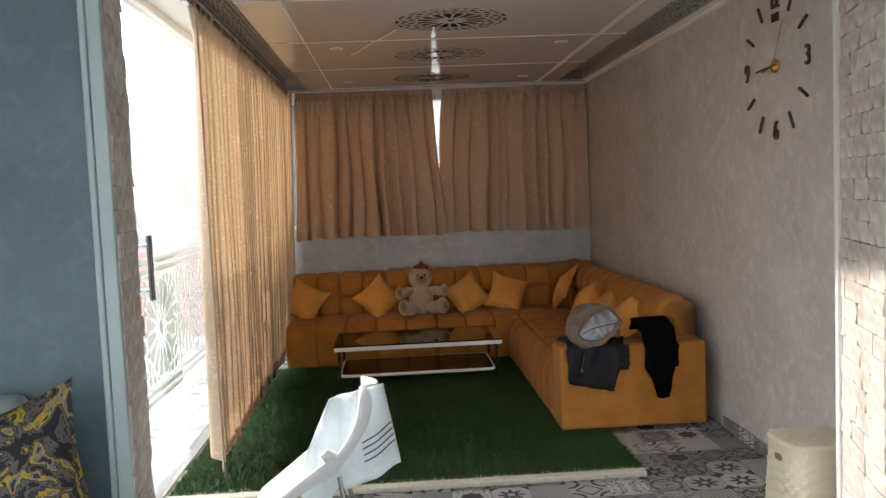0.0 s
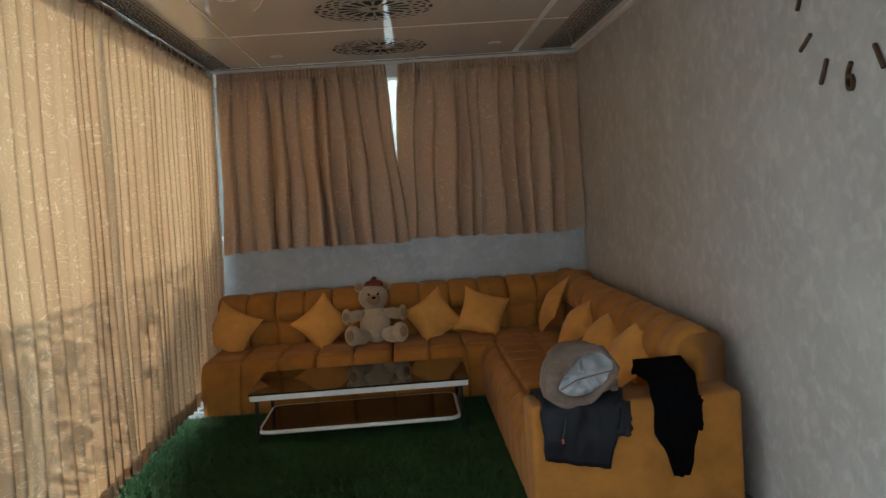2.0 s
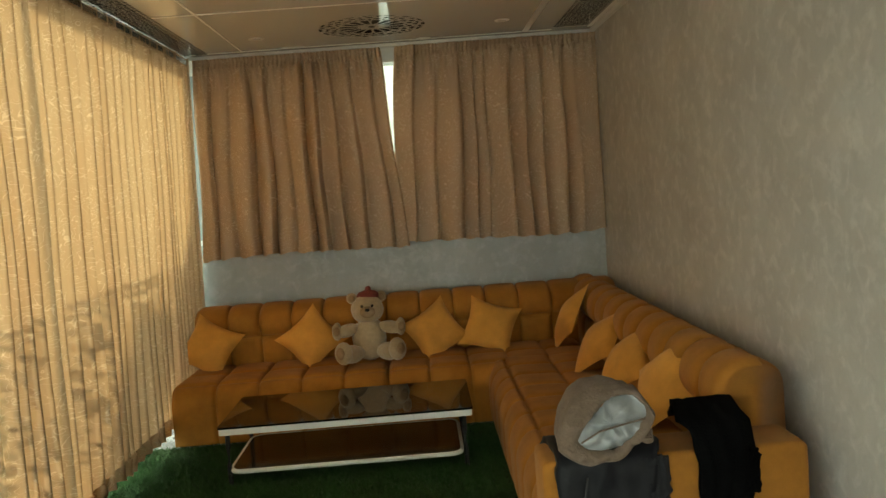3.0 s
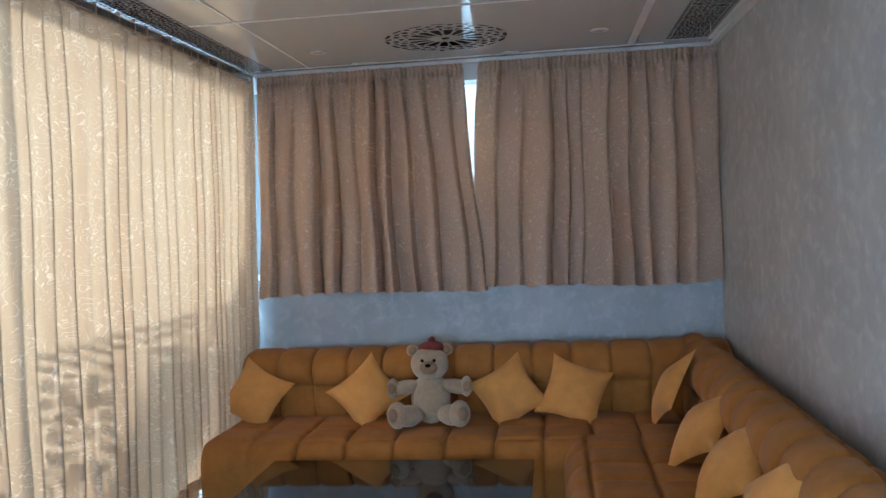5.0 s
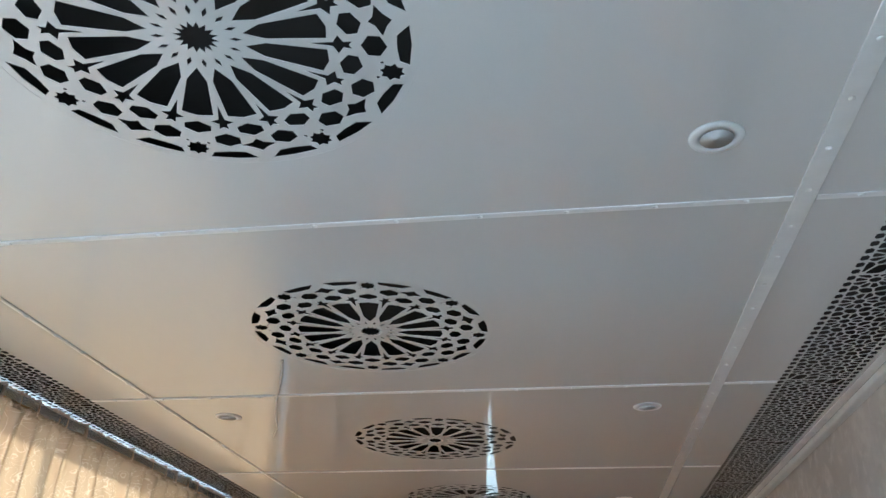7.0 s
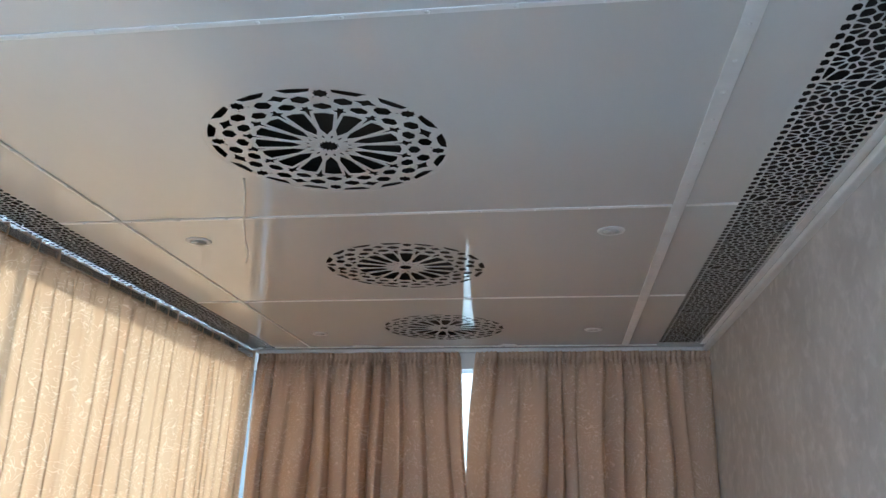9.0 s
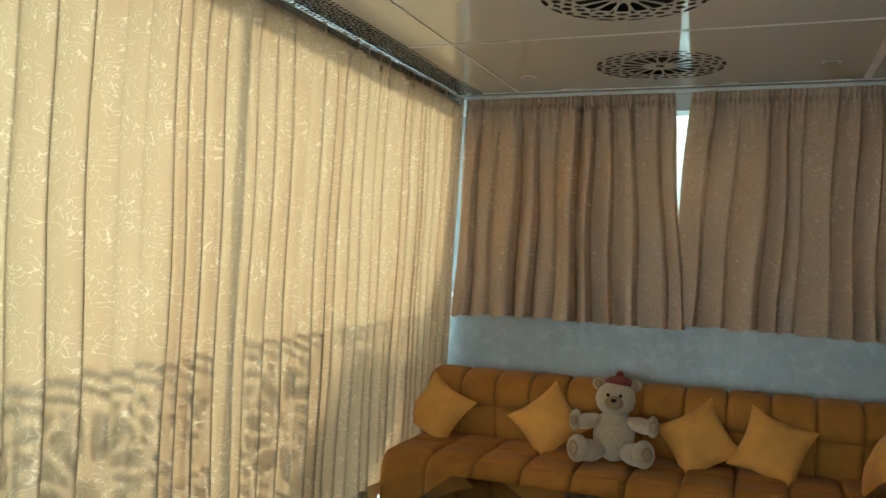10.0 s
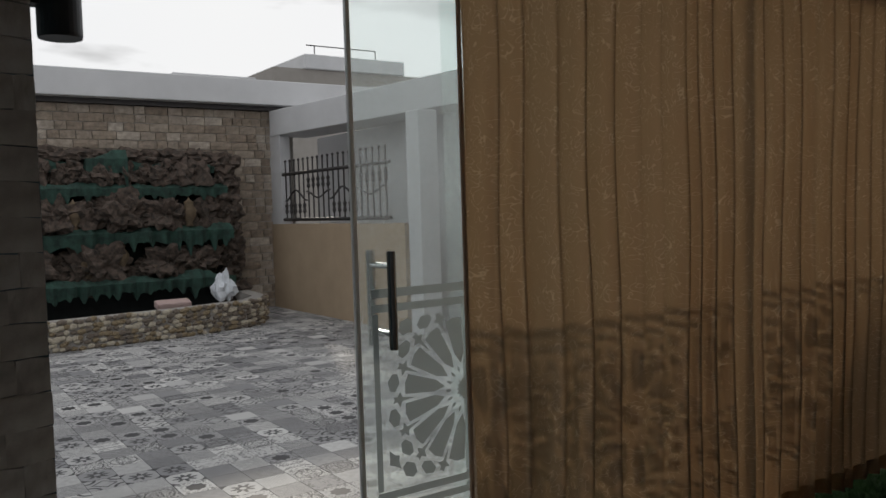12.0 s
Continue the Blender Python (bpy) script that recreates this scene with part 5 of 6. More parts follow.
setting("porch_door", box(-7.05, -6.2, 9.35, 9.42, 0, 2.1, 0.01, 1), BROWN_DOOR, "brown wooden porch door", "door")
b = box(-5.6, 0.0, -0.35, 0.35, 2.78, 3.19, 0.01, 1)
setting("fascia_north", moved(b, pose(-6.2, 9.77, 0, 0, 0, 6)), RENDER_WHITE, "white concrete fascia over the porch", "fascia")
setting("fascia_north_near", box(-6.2, -1.70, 10.2, 10.6, 2.66, 3.1), RENDER_WHITE, "white concrete fascia over the grey wall", "fascia")
house = thing("distant_house", "flat roofed white house beyond the courtyard wall", "house", (-25, 17, 0))
part("wall", box(-30, -25, 14.7, 24, 0, 6.45), TAUPE_WALL, house, "taupe rendered wall")
part("parapet", box(-30.2, -24.9, 15.8, 19.8, 6.45, 6.95, 0.03, 1), RENDER_WHITE, house)
part("roof_edge", box(-31, -26.5, 11.8, 14.7, 5.2, 6.3, 0.03, 1), RENDER_WHITE, house)
for y in (16.2, 17.4, 18.6):
    part("roof_rail", tube([(-24.95, y, 6.95), (-24.95, y, 7.25)], 0.02, 6), IRON, house)
part("roof_rail", tube([(-24.95, 15.9, 7.25), (-24.95, 18.6, 7.25)], 0.02, 6), IRON, house)

# iron railing above the peach wall
rail = thing("iron_railing", "dark wrought iron window railing with knobs and wavy bars", "railing", (-9.6, 8.86, 1.4))
for z in (1.43, 2.14):
    part("rail_bar", tube([(-11.32, 8.86, z), (-8.05, 8.86, z)], 0.026, 8), IRON, rail)
NB = 20
for i in range(NB):
    x = -11.22 + 3.08 * i / (NB - 1)
    bar = part("upright", tube([(x, 8.86, 1.42), (x, 8.86, 2.33)], 0.012, 6), IRON, rail)
    part("finial", blob((x, 8.86, 2.345), 0.024, sub=1), IRON, bar)
    zc = 1.60 if (i // 5) % 2 == 0 else 1.98
    part("collar", lathe([(0.012, -0.085), (0.03, -0.05), (0.018, 0.0), (0.03, 0.05), (0.012, 0.085)], 8, (x, 8.86, zc)), IRON, bar)
for k in range(4):
    x0 = -11.22 + 0.77 * k
    pts = [(x0 + 0.77 * f, 8.845, 1.80 + (0.08 if k % 2 == 0 else -0.05) * math.sin(2 * math.pi * (f - 0.25))) for f in [q / 12 for q in range(13)]]
    part("wave_bar", tube(pts, 0.014, 6), IRON, rail)

# stepped rockery fountain on the stone wall
ROCK = material("rockery_stone", (0.125, 0.090, 0.072), 0.97, second=(0.020, 0.018, 0.015), scale=13, bump=1.0, bump_scale=22)
GREEN = material("green_painted_cement", (0.026, 0.074, 0.056), 0.85, second=(0.010, 0.024, 0.019), scale=9, bump=0.9, bump_scale=16)
NICHE_SHADE = material("niche_shade", (0.010, 0.013, 0.013), 0.9, vary=0.3)
URN = material("ochre_clay", (0.12, 0.085, 0.052), 0.85, vary=0.4, scale=8)
PEBBLE = material("river_pebble", (0.30, 0.23, 0.14), 0.7, second=(0.14, 0.105, 0.065), scale=3, bump=0.2)
fountain = thing("rockery_fountain", "dark green tiered rockery fountain with niches, rocks and urns", "fountain", (-11.5, 6.4, 0))
# flat panel; the depth of the niches is shade put into its colour
part("back_panel", box(-11.86, -11.62, 3.6, 8.05, 0.1, 2.32, 0.05, 2), NICHE_SHADE, fountain, "near-black backing, the shade of the niches painted in")
rf = random.Random(7)


def drip_shelf(z, thick, depth, y0, y1, seed):
    """A cement ledge whose front hangs in uneven drips."""
    b = bmesh.new()
    n = int((y1 - y0) / 0.022)
    rows = []
    for i in range(n + 1):
        y = y0 + (y1 - y0) * i / n
        d = depth * (1 + 0.25 * noise.noise(Vector((y * 2.2, seed, 0))))
        drop = thick * (0.7 + 0.9 * abs(noise.noise(Vector((y * 2.5, seed, 3)))) + 1.5 * max(0, noise.noise(Vector((y * 11, seed, 5)))))
        d *= 1 + 0.22 * noise.noise(Vector((y * 9, seed, 11)))
        up = 0.11 * noise.noise(Vector((y * 2.1, seed, 8))) + 0.03 * noise.noise(Vector((y * 13, seed, 8)))
        rows.append([b.verts.new(p) for p in ((-11.7, y, z + 0.05 + up), (-11.7 + d * 0.75, y, z + 0.04 + up), (-11.7 + d, y, z - 0.02), (-11.7 + d * 0.95, y, z - drop), (-11.7 + d * 0.7, y, z - drop * 0.8), (-11.7, y, z - thick * 0.4))])
    for p, q in zip(rows, rows[1:]):
        for k in range(6):
            b.faces.new((p[k], p[(k + 1) % 6], q[(k + 1) % 6], q[k]))
    b.faces.new(rows[0])
    b.faces.new(rows[-1][::-1])
    bmesh.ops.recalc_face_normals(b, faces=b.faces)
    return b


for z, th, d, s in ((0.64, 0.20, 0.62, 1), (1.34, 0.22, 0.46, 2), (1.98, 0.17, 0.34, 3), (2.30, 0.10, 0.22, 4)):
    part("ledge", drip_shelf(z, th, d, 3.6, 7.95, s), GREEN, fountain, "green cement ledge with drips")
for zb, zt in ((0.65, 1.15), (1.36, 1.85), (2.02, 2.40)):
    y = 3.7
    while y < 7.8:
        r = rf.uniform(0.10, 0.20)
        part("rock", blob((-11.50 + rf.uniform(-0.08, 0.08), y, zb + r * 0.75), r, (0.9, rf.uniform(0.9, 1.4), rf.uniform(0.9, 1.3)), 3, 0.75, rf.random() * 50, bm=None), ROCK, fountain)
        if rf.random() < 0.8:
            part("rock", blob((-11.50, y + 0.08, zb + r * 1.7), r * 0.75, (0.9, 1.2, 1.0), 3, 0.8, rf.random() * 50), ROCK, fountain)
        y += r * 1.45 + (rf.uniform(0.10, 0.22) if rf.random() < 0.3 else rf.uniform(-0.03, 0.05))
for y, z, r in ((5.15, 0.86, 0.30), (6.05, 0.84, 0.34), (7.05, 0.88, 0.27), (7.45, 0.86, 0.24), (5.55, 1.56, 0.27), (6.35, 1.60, 0.31), (7.05, 1.56, 0.25), (4.75, 1.58, 0.28)):
    part("rock", blob((-11.40, y, z), r, (0.7, 1.15, 0.95), 4, 0.8, y * 3.7), ROCK, fountain, "knobbly reddish rock mound")
for y0, y1, z, th, d, s in ((5.95, 6.50, 2.40, 0.30, 0.32, 21),):
    part("ledge", drip_shelf(z, th, d, y0, y1, s), GREEN, fountain, "green cement cascade")
for z in [0.15 + 0.24 * k for k in range(10)]:
    for q in range(2):
        part("rock", blob((-11.55 + 0.05 * q, 7.95 + rf.uniform(-0.05, 0.12) + 0.05 * (10 * (2.4 - z) / 24), z), rf.uniform(0.14, 0.19), (0.9, 1, 0.85), 3, 0.75, rf.random() * 50), ROCK, fountain)
for y in [3.9 + 0.33 * k for k in range(13)]:
    part("rock", blob((-11.62, y, 2.42 + 0.03 * math.sin(y * 7)), 0.17, (0.9, 1.35, 0.62), 3, 0.75, y), ROCK, fountain)
for y, z in ((5.75, 1.38), (5.9, 0.70), (7.35, 1.38), (6.35, 0.78)):
    part("urn", lathe([(0.05, 0), (0.06, 0.02), (0.04, 0.05), (0.10, 0.16), (0.11, 0.24), (0.06, 0.32), (0.075, 0.36), (0.02, 0.40), (0.0001, 0.44)], 14, (-11.36, y, z)), URN, fountain, "ochre clay urn", smooth=True)

# pebble planter wall in front
planter = thing("pebble_planter", "low curved planter wall faced with round pebbles", "planter", (-9.6, 6, 0))
b = prism([(-9.45, 3.0), (-9.42, 5.0), (-9.55, 6.6), (-9.75, 7.55), (-10.0, 7.85), (-10.4, 8.1), (-11.6, 8.25), (-11.6, 8.05), (-10.4, 7.9), (-10.0, 7.6), (-9.75, 6.6), (-9.62, 5.0), (-9.65, 3.0)][::-1], 0, 0.36)
part("core", b, GROUT, planter)
line = [Vector(p) for p in ((-9.44, 3.0, 0), (-9.41, 5.0, 0), (-9.54, 6.6, 0), (-9.74, 7.56, 0), (-9.99, 7.87, 0), (-10.4, 8.12, 0))]
count = 0
base_mesh = bpy.data.meshes.new("pebble")
bb = blob((0, 0, 0), 1.0, (0.6, 1.0, 0.8), 1, 0.15, 3)
bb.to_mesh(base_mesh)
bb.free()
base_mesh.materials.append(PEBBLE)
PEBBLES = [PEBBLE, material("dark_pebble", (0.15, 0.12, 0.095), 0.7, vary=0.3, scale=3), material("pale_pebble", (0.42, 0.37, 0.29), 0.7, vary=0.2, scale=3)]
kinds = [base_mesh]
for m in PEBBLES[1:]:
    kinds.append(base_mesh.copy())
    kinds[-1].materials[0] = m
rest_kind = []
tv, tf = [], []
for a, c in zip(line, line[1:]):
    ln = (c - a).length
    nseg = int(ln / 0.075)
    for i in range(nseg):
        for j in range(6):
            p = a.lerp(c, (i + rf.uniform(0.2, 0.8)) / nseg) + Vector((0.0, 0, 0.03 + 0.062 * j + rf.uniform(-0.015, 0.015)))
            s = rf.uniform(0.034, 0.052)
            if count < 290 and p.y > 5.0:
                ob = new("pebble", rf.choice(kinds))
                ob.parent, ob.location, ob.scale = planter, p - planter.location, (s, s * rf.uniform(0.9, 1.4), s)
                count += 1
            else:
                k0 = len(tv)
                tv += [tuple(p + Vector((v.co.x * s, v.co.y * s * 1.1, v.co.z * s))) for v in base_mesh.vertices]
                tf += [tuple(k0 + q for q in poly.vertices) for poly in base_mesh.polygons]
                rest_kind += [rf.randrange(3)] * len(base_mesh.polygons)
me = bpy.data.meshes.new("pebble_rest")
me.from_pydata(tv, [], tf)
for m in PEBBLES:
    me.materials.append(m)
me.polygons.foreach_set("material_index", rest_kind)
ob = new("pebble_rest", me)
ob.parent, ob.location = planter, -planter.location
ob["kind"] = "stuff"
bag = blob((-10.05, 7.36, 0.56), 0.19, (0.7, 0.8, 1.15), 3, 0.55, 12)
for v in bag.verts:
    if v.co.z > 0.62:
        v.co.x, v.co.y = -10.05 + (v.co.x + 10.05) * 0.7, 7.36 + (v.co.y - 7.36) * 0.7
tagged(part("plastic_bag", bag, material("white_plastic_film", (0.55, 0.58, 0.62), 0.35, vary=0.15, scale=6, bump=0.6, bump_scale=9), smooth=False), "crumpled white plastic bag on the planter", "bag")
tray = thing("plastic_tray", "small pale pink plastic tray on the planter", "tray", (-10.0, 6.65, 0.3))
part("body", moved(box(-0.10, 0.10, -0.22, 0.22, 0, 0.09, 0.02, 2), pose(-10.0, 6.65, 0.34, 0, 12, 0)), material("pink_plastic", (0.45, 0.33, 0.31), 0.5, vary=0.1), tray)
# outdoor lamp on the outer pier
lampo = thing("outdoor_lamp", "dark grey cylinder wall lamp outside the door", "lamp", (-1.75, 3.95, 2.2))
part("body", lathe([(0.040, 0.0), (0.060, 0.0), (0.062, 0.01), (0.062, 0.27), (0.060, 0.28)], 28, (-1.75, 3.965, 2.05)), material("dark_grey_metal", (0.05, 0.05, 0.055), 0.45, 0.3, vary=0.1), lampo, smooth=False)
part("bracket", box(-1.78, -1.72, 3.829, 3.95, 2.14, 2.22), IRON, lampo)


# ---- stone pieces ----
def stone_mesh(name, w, h, d, seed):
    """A split-faced block: its face is rough and its edges uneven; 26 triangles."""
    r = random.Random(seed)
    bm = bmesh.new()
    n = 3
    front = [[bm.verts.new((w * (i / (n - 1) - 0.5) + r.uniform(-0.02, 0.02) * w * (1 if 0 < i < n - 1 else 0.6), h * (j / (n - 1) - 0.5) + r.uniform(-0.04, 0.04) * h, d * (r.uniform(0.75, 1.15) if i == 1 and j == 1 else r.uniform(0.45, 0.95)))) for i in range(n)] for j in range(n)]
    for j in range(n - 1):
        for i in range(n - 1):
            bm.faces.new((front[j][i], front[j][i + 1], front[j + 1][i + 1], front[j + 1][i]))
    rim = [front[0][i] for i in range(n)] + [front[j][n - 1] for j in range(1, n)] + [front[n - 1][i] for i in range(n - 2, -1, -1)] + [front[j][0] for j in range(n - 2, 0, -1)]
    back = [bm.verts.new((v.co.x, v.co.y, -0.004)) for v in rim]
    for k in range(len(rim)):
        q = (k + 1) % len(rim)
        bm.faces.new((rim[k], back[k], back[q], rim[q]))
    bmesh.ops.recalc_face_normals(bm, faces=bm.faces)
    me = bpy.data.meshes.new(name)
    bm.to_mesh(me)
    bm.free()
    return me


def stone_material(name, tones, per_object):
    m = material(name, (0.4, 0.4, 0.4), 0.88, bump=0.7, bump_scale=30)
    t = m.node_tree
    src = t.nodes.new("ShaderNodeObjectInfo") if per_object else t.nodes.new("ShaderNodeNewGeometry")
    r = t.nodes.new("ShaderNodeValToRGB")
    e = r.color_ramp.elements
    e[0].color, e[1].color = (*tones[0], 1), (*tones[-1], 1)
    for k, c in enumerate(tones[1:-1]):
        e.new((k + 1) / (len(tones) - 1)).color = (*c, 1)
    n = t.nodes.new("ShaderNodeTexNoise")
    n.inputs["Scale"].default_value, n.inputs["Detail"].default_value = 14, 6
    mx = t.nodes.new("ShaderNodeMixRGB")
    mx.blend_type = "OVERLAY"
    mx.inputs[0].default_value = 0.7
    t.links.new(src.outputs["Random" if per_object else "Random Per Island"], r.inputs[0])
    t.links.new(t.nodes["Texture Coordinate"].outputs["Object"], n.inputs["Vector"])
    t.links.new(r.outputs[0], mx.inputs[1])
    t.links.new(n.outputs["Fac"], mx.inputs[2])
    t.links.new(mx.outputs[0], t.nodes["Principled BSDF"].inputs["Base Color"])
    return m


JAMB_TONES = [(0.50, 0.46, 0.42), (0.58, 0.54, 0.50), (0.53, 0.485, 0.44), (0.64, 0.60, 0.56)]
WALL_TONES = [(0.20, 0.155, 0.12), (0.28, 0.225, 0.175), (0.23, 0.18, 0.14), (0.40, 0.345, 0.29), (0.25, 0.20, 0.155), (0.33, 0.275, 0.225)]
JAMB_STONE = stone_material("jamb_stone", JAMB_TONES, True)
jamb_meshes = []
for k, (w_, h_) in enumerate(((0.075, 0.08), (0.11, 0.08), (0.15, 0.08), (0.09, 0.08), (0.13, 0.08), (0.18, 0.08))):
    me = stone_mesh("stone", w_ - 0.002, h_ - 0.002, 0.012, k)
    me.materials.append(JAMB_STONE)
    jamb_meshes.append((w_, h_, me))


def clad(parent, p0, p1, z1, facing, seed):
    """Courses of split stone along the line p0-p1."""
    r = random.Random(seed)
    d = Vector((p1[0] - p0[0], p1[1] - p0[1], 0))
    ln = d.length
    d.normalize()
    out = Vector((-d.y, d.x, 0)) * facing
    z = 0.05
    while z < z1:
        s = 0.0
        while s < ln - 0.02:
            w_, h_, me = r.choice(jamb_meshes)
            k = 1.0
            if s + w_ > ln - 0.04:
                k = (ln - s) / w_
                w_ = ln - s
            ob = new("stone", me)
            m = Matrix(((d.x, 0, out.x, 0), (d.y, 0, out.y, 0), (0, 1, 0, 0), (0, 0, 0, 1)))
            c = Vector((p0[0], p0[1], z)) + d * (s + w_ / 2) + out * 0.002
            ob.parent = parent
            ob.matrix_local = Matrix.Translation(c) @ m @ Matrix.Diagonal((k, 1, r.uniform(0.6, 1.5), 1))
            s += w_
        z += 0.08


for ob in list(scene.objects):
    if ob.name == "wall_divider_west":
        clad(ob, (-1.13, 3.372), (-1.205, 3.803), 2.58, -1, 1)
    if ob.name == "wall_divider_east":
        clad(ob, (1.45, 3.372), (1.60, 3.908), 2.58, 1, 2)


# courtyard stone wall: the stretch by the corner in single stones, the rest joined
COURT_STONE = stone_material("court_stone", WALL_TONES, True)
COURT_STONE_REST = stone_material("court_stone_rest", WALL_TONES, False)
court = [o for o in scene.objects if o.name == "wall_court_west"][0]
shapes = []
for k, w_ in enumerate((0.16, 0.22, 0.28, 0.34)):
    me = stone_mesh("stone", w_ - 0.010, 0.128 - 0.010, 0.035, 40 + k)
    me.materials.append(COURT_STONE)
    shapes.append((w_, me))
rs = random.Random(5)
tv, tf, singles = [], [], 0
for row in range(25):
    z = 0.064 + 0.128 * row
    y = 2.0 + rs.uniform(0, 0.15)
    while y < 8.84:
        w_, me = rs.choice(shapes)
        if y + w_ > 8.87:
            w_, me = shapes[0]
        m = Matrix.Translation((-11.868, y + w_ / 2, z)) @ Matrix(((0, 0, 1, 0), (1, 0, 0, 0), (0, 1, 0, 0), (0, 0, 0, 1))) @ Matrix.Diagonal((1, 1, rs.uniform(0.5, 1.4), 1))
        if y > 7.45 and singles < 298:
            ob = new("stone", me)
            ob.parent = court
            ob.matrix_local = m
            singles += 1
        else:
            k0 = len(tv)
            tv += [tuple(m @ v.co) for v in me.vertices]
            tf += [tuple(k0 + q for q in p.vertices) for p in me.polygons]
        y += w_
me = bpy.data.meshes.new("stone_rest")
me.from_pydata(tv, [], tf)
me.materials.append(COURT_STONE_REST)
ob = new("stone_rest", me)
ob.parent = court
ob["kind"] = "stuff"


# ---- patterned cement tiles ----
def tile_material(name, per_object):
    m = bpy.data.materials.new(name)
    m.use_nodes = True
    t = m.node_tree
    p = t.nodes["Principled BSDF"]
    L = t.links.new

    def M(op, a, b=None, c=None):
        n = t.nodes.new("ShaderNodeMath")
        n.operation = op
        for i, v in enumerate((a, b, c)):
            if v is None:
                continue
            if isinstance(v, (int, float)):
                n.inputs[i].default_value = v
            else:
                L(v, n.inputs[i])
        return n.outputs[0]
    uv = t.nodes.new("ShaderNodeUVMap")
    uv.uv_map = "uv"
    sp = t.nodes.new("ShaderNodeSeparateXYZ")
    L(uv.outputs[0], sp.inputs[0])
    if per_object:
        rnd = t.nodes.new("ShaderNodeObjectInfo").outputs["Random"]
    else:
        rnd = t.nodes.new("ShaderNodeNewGeometry").outputs["Random Per Island"]
    x, y = M("SUBTRACT", sp.outputs[0], 0.5), M("SUBTRACT", sp.outputs[1], 0.5)
    r = M("SQRT", M("ADD", M("MULTIPLY", x, x), M("MULTIPLY", y, y)))
    th = M("ARCTAN2", y, x)
    ax, ay = M("ABSOLUTE", x), M("ABSOLUTE", y)
    qx, qy = M("SUBTRACT", 0.5, ax), M("SUBTRACT", 0.5, ay)
    rc = M("SQRT", M("ADD", M("MULTIPLY", qx, qx), M("MULTIPLY", qy, qy)))
    petals = M("MULTIPLY", M("LESS_THAN", r, M("MULTIPLY_ADD", M("COSINE", M("MULTIPLY", th, 8)), 0.10, 0.27)), M("GREATER_THAN", r, 0.10))
    bud = M("LESS_THAN", rc, M("MULTIPLY_ADD", M("COSINE", M("MULTIPLY", th, 12)), 0.03, 0.17))
    star8 = M("LESS_THAN", M("MINIMUM", M("MAXIMUM", ax, ay), M("MULTIPLY", M("ADD", ax, ay), 0.707)), 0.235)
    ring8 = M("LESS_THAN", M("ABSOLUTE", M("SUBTRACT", r, 0.40)), 0.022)
    arc = M("LESS_THAN", M("ABSOLUTE", M("SUBTRACT", rc, 0.30)), 0.045)
    cross = M("LESS_THAN", M("ABSOLUTE", M("SUBTRACT", M("ADD", ax, ay), 0.34)), 0.035)
    stripes = M("MULTIPLY", M("GREATER_THAN", M("SINE", M("MULTIPLY", M("ADD", x, y), 62)), 0.1), 0.7)
    dots = M("MULTIPLY", M("GREATER_THAN", M("MULTIPLY", M("SINE", M("MULTIPLY", x, 50)), M("SINE", M("MULTIPLY", y, 50))), 0.2), 0.8)
    lace = t.nodes.new("ShaderNodeTexNoise")
    lace.inputs["Scale"].default_value, lace.inputs["Detail"].default_value, lace.inputs["Distortion"].default_value = 5.5, 2, 1.8
    fold = t.nodes.new("ShaderNodeCombineXYZ")
    L(ax, fold.inputs[0])
    L(ay, fold.inputs[1])
    L(M("MULTIPLY", M("FLOOR", M("MULTIPLY", rnd, 40)), 1.7), fold.inputs[2])
    L(fold.outputs[0], lace.inputs["Vector"])
    scroll = M("LESS_THAN", M("ABSOLUTE", M("SUBTRACT", lace.outputs["Fac"], 0.5)), 0.045)
    leaf = M("MULTIPLY", M("GREATER_THAN", lace.outputs["Fac"], 0.56), 0.8)

    def between(lo, hi):
        return M("MULTIPLY", M("GREATER_THAN", rnd, lo), M("LESS_THAN", rnd, hi))
    s = M("MULTIPLY", M("MAXIMUM", petals, bud), between(-1, 0.15))
    for pat, lo, hi in ((M("MAXIMUM", star8, M("MULTIPLY", leaf, M("GREATER_THAN", r, 0.36))), 0.15, 0.30), (M("MAXIMUM", arc, cross), 0.30, 0.40), (stripes, 0.40, 0.56), (dots, 0.56, 0.68), (M("MAXIMUM", scroll, ring8), 0.68, 0.84), (leaf, 0.84, 0.94)):
        s = M("ADD", s, M("MULTIPLY", pat, between(lo, hi)))
    wn = t.nodes.new("ShaderNodeTexWhiteNoise")
    wn.noise_dimensions = "1D"
    L(rnd, wn.inputs["W"])
    tone = t.nodes.new("ShaderNodeMixRGB")
    tone.inputs[1].default_value, tone.inputs[2].default_value = (0.21, 0.21, 0.22, 1), (0.58, 0.575, 0.565, 1)
    L(wn.outputs["Value"], tone.inputs[0])
    mix = t.nodes.new("ShaderNodeMixRGB")
    mix.inputs[2].default_value = (0.03, 0.03, 0.034, 1)
    L(s, mix.inputs[0])
    L(tone.outputs[0], mix.inputs[1])
    n = t.nodes.new("ShaderNodeTexNoise")
    n.inputs["Scale"].default_value, n.inputs["Detail"].default_value = 5, 8
    g = t.nodes.new("ShaderNodeMixRGB")
    g.blend_type = "OVERLAY"
    g.inputs[0].default_value = 0.35
    L(mix.outputs[0], g.inputs[1])
    L(n.outputs["Fac"], g.inputs[2])
    L(g.outputs[0], p.inputs["Base Color"])
    p.inputs["Roughness"].default_value = 0.55
    return m


TILE = 0.20
TILE_ONE, TILE_REST = tile_material("cement_tile", True), tile_material("cement_tile_rest", False)


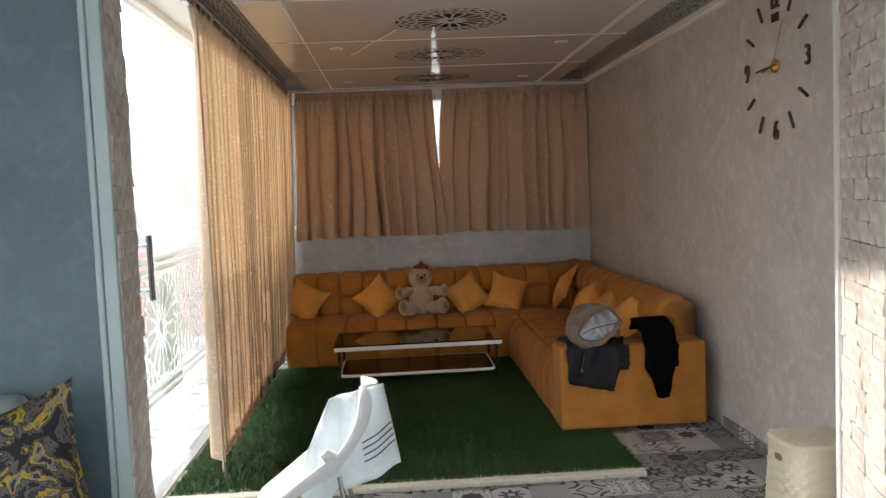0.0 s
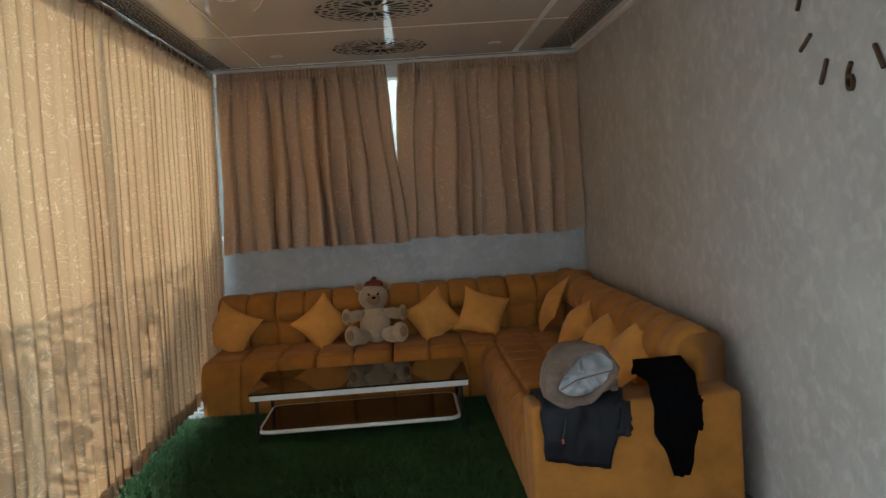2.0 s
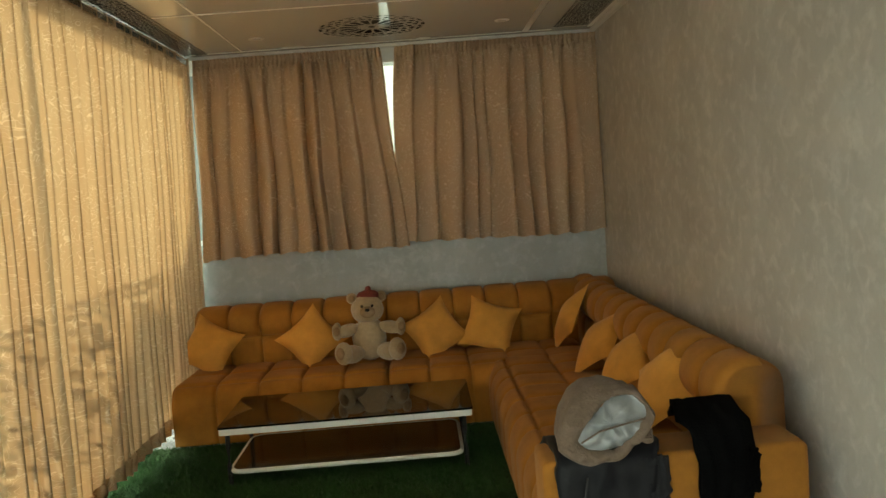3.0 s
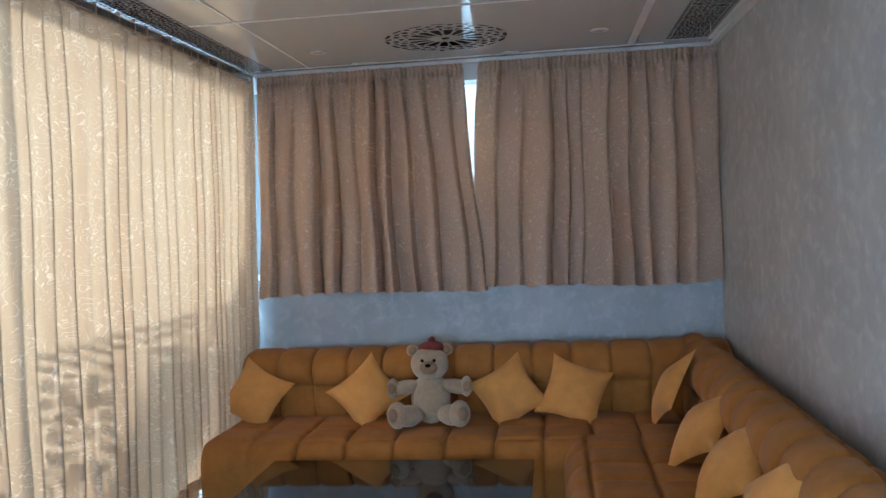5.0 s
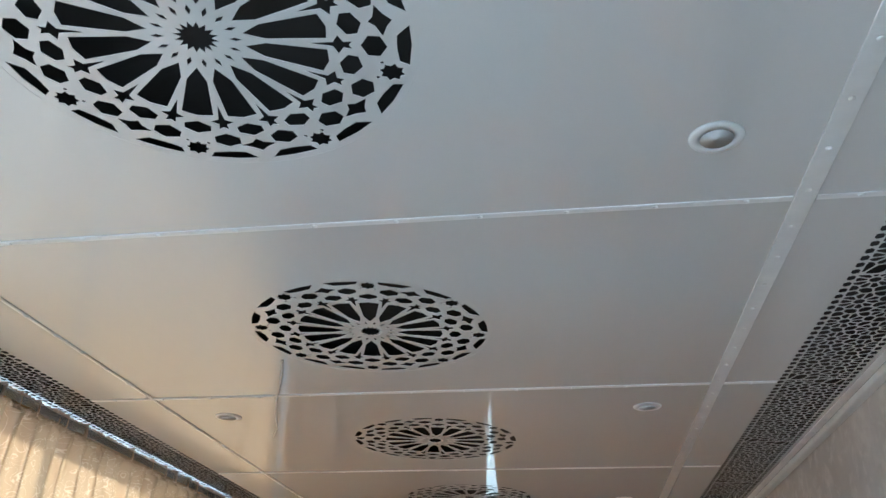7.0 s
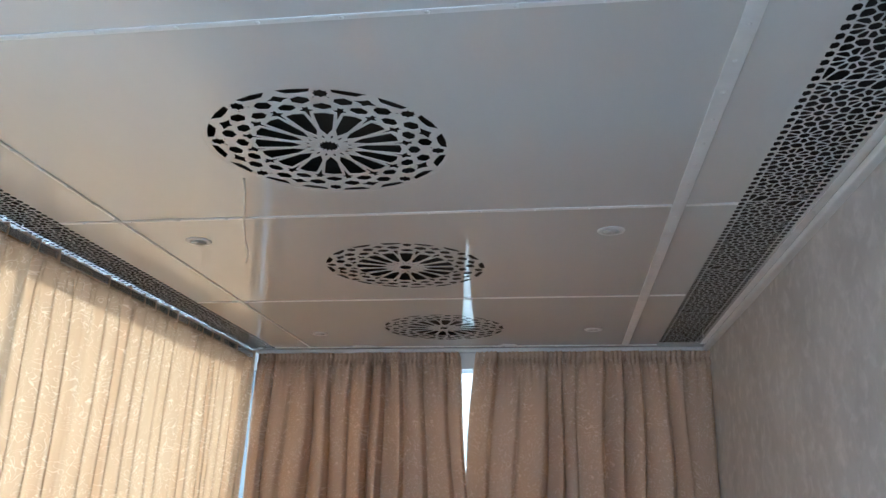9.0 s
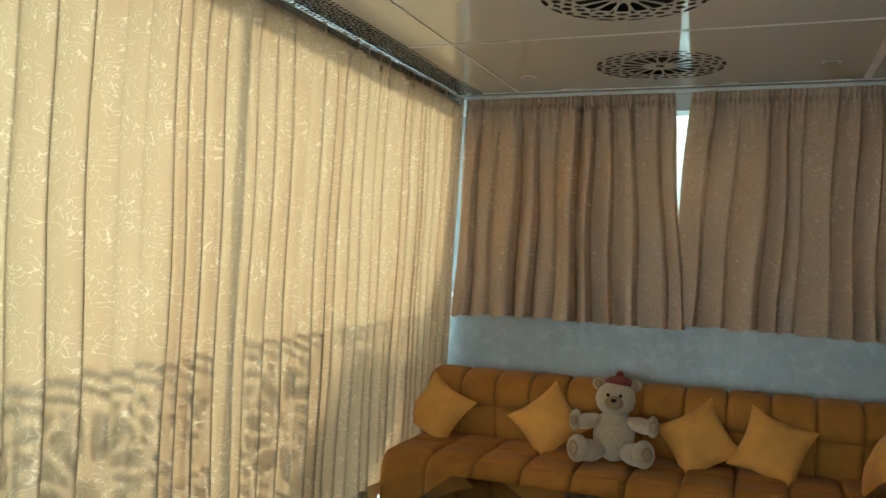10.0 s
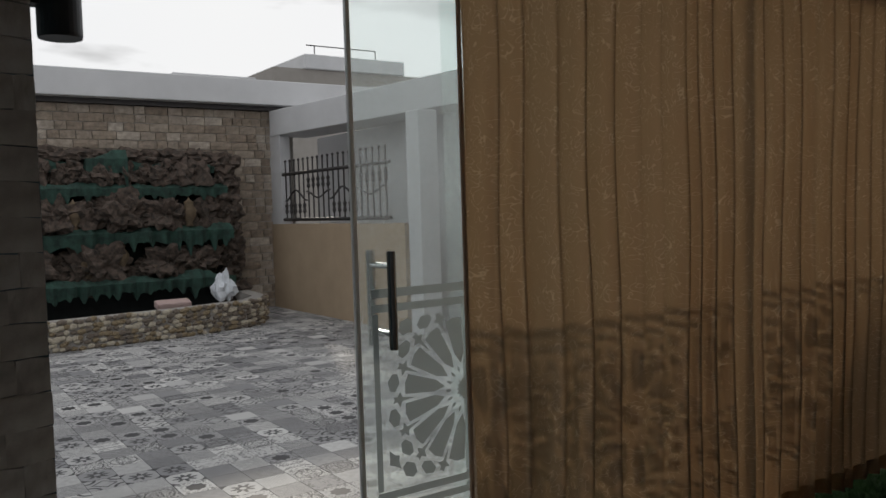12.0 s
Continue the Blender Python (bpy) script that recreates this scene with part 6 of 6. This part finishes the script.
def tile_geometry(w):
    a, b = w / 2 - 0.0006, w / 2 - 0.0014
    v = [(-a, -a, -0.010), (a, -a, -0.010), (a, a, -0.010), (-a, a, -0.010), (-b, -b, 0), (b, -b, 0), (b, b, 0), (-b, b, 0)]
    f = [(4, 5, 6, 7), (0, 1, 5, 4), (1, 2, 6, 5), (2, 3, 7, 6), (3, 0, 4, 7)]
    return v, f


def with_uv(me, size):
    layer = me.uv_layers.new(name="uv")
    uvs = np.zeros((len(me.loops), 2), dtype=np.float32)
    for p in me.polygons:
        if len(p.vertices) == 4 and abs(p.normal.z) > 0.9:
            for li, c in zip(p.loop_indices, ((0, 0), (1, 0), (1, 1), (0, 1))):
                uvs[li] = c
    layer.data.foreach_set("uv", uvs.ravel())


tv0, tf0 = tile_geometry(TILE)
one = bpy.data.meshes.new("tile")
one.from_pydata(tv0, [], tf0)
with_uv(one, TILE)
one.materials.append(TILE_ONE)
floor = setting("floor", box(-12.0, 3.4, -6.0, 10.6, -0.0115, -0.0085), FLOOR_BASE, "grey mortar bed under patterned cement tiles", "floor")
rt = random.Random(9)
vv, ff, singles = [], [], 0
for i in range(int(-12 / TILE), int(3.4 / TILE)):
    for j in range(int(-5.75 / TILE), int(10.5 / TILE)):
        x, y = (i + 0.5) * TILE, (j + 0.5) * TILE
        near = (-5.1 < x < -1.4 and 4.0 < y < 7.6) or (0.9 < x < 1.78 and 4.0 < y < 5.8)
        if near and singles < 299:
            ob = new("tile", one)
            ob.parent = floor
            ob.location = (x, y, 0)
            ob.rotation_euler = (0, 0, math.pi / 2 * rt.randrange(4))
            singles += 1
            continue
        if -1.2 < x < 0.9 and 5.3 < y < 9.1:
            continue
        k0 = len(vv)
        q = rt.randrange(4)
        cs, sn = (1, 0, -1, 0)[q], (0, 1, 0, -1)[q]
        vv += [(x + a * cs - b * sn, y + a * sn + b * cs, c) for a, b, c in tv0]
        ff += [tuple(k0 + n for n in p) for p in tf0]
rest = bpy.data.meshes.new("tile_rest")
rest.from_pydata(vv, [], ff)
with_uv(rest, TILE)
rest.materials.append(TILE_REST)
ob = new("tile_rest", rest)
ob.parent = floor
ob["kind"] = "stuff"
skirt = setting("baseboard", box(1.765, 1.779, 3.95, 5.60, 0.0, 0.075, 0.003, 1), GROUT, "narrow patterned tile skirting", "baseboard")
for k in range(8):
    ob = new("tile", one)
    ob.parent = skirt
    ob.matrix_local = Matrix.Translation((1.7635, 4.06 + 0.20 * k, 0.0375)) @ pose(0, 0, 0, 0, -90, 0) @ Matrix.Diagonal((0.36, 0.99, 0.4, 1))
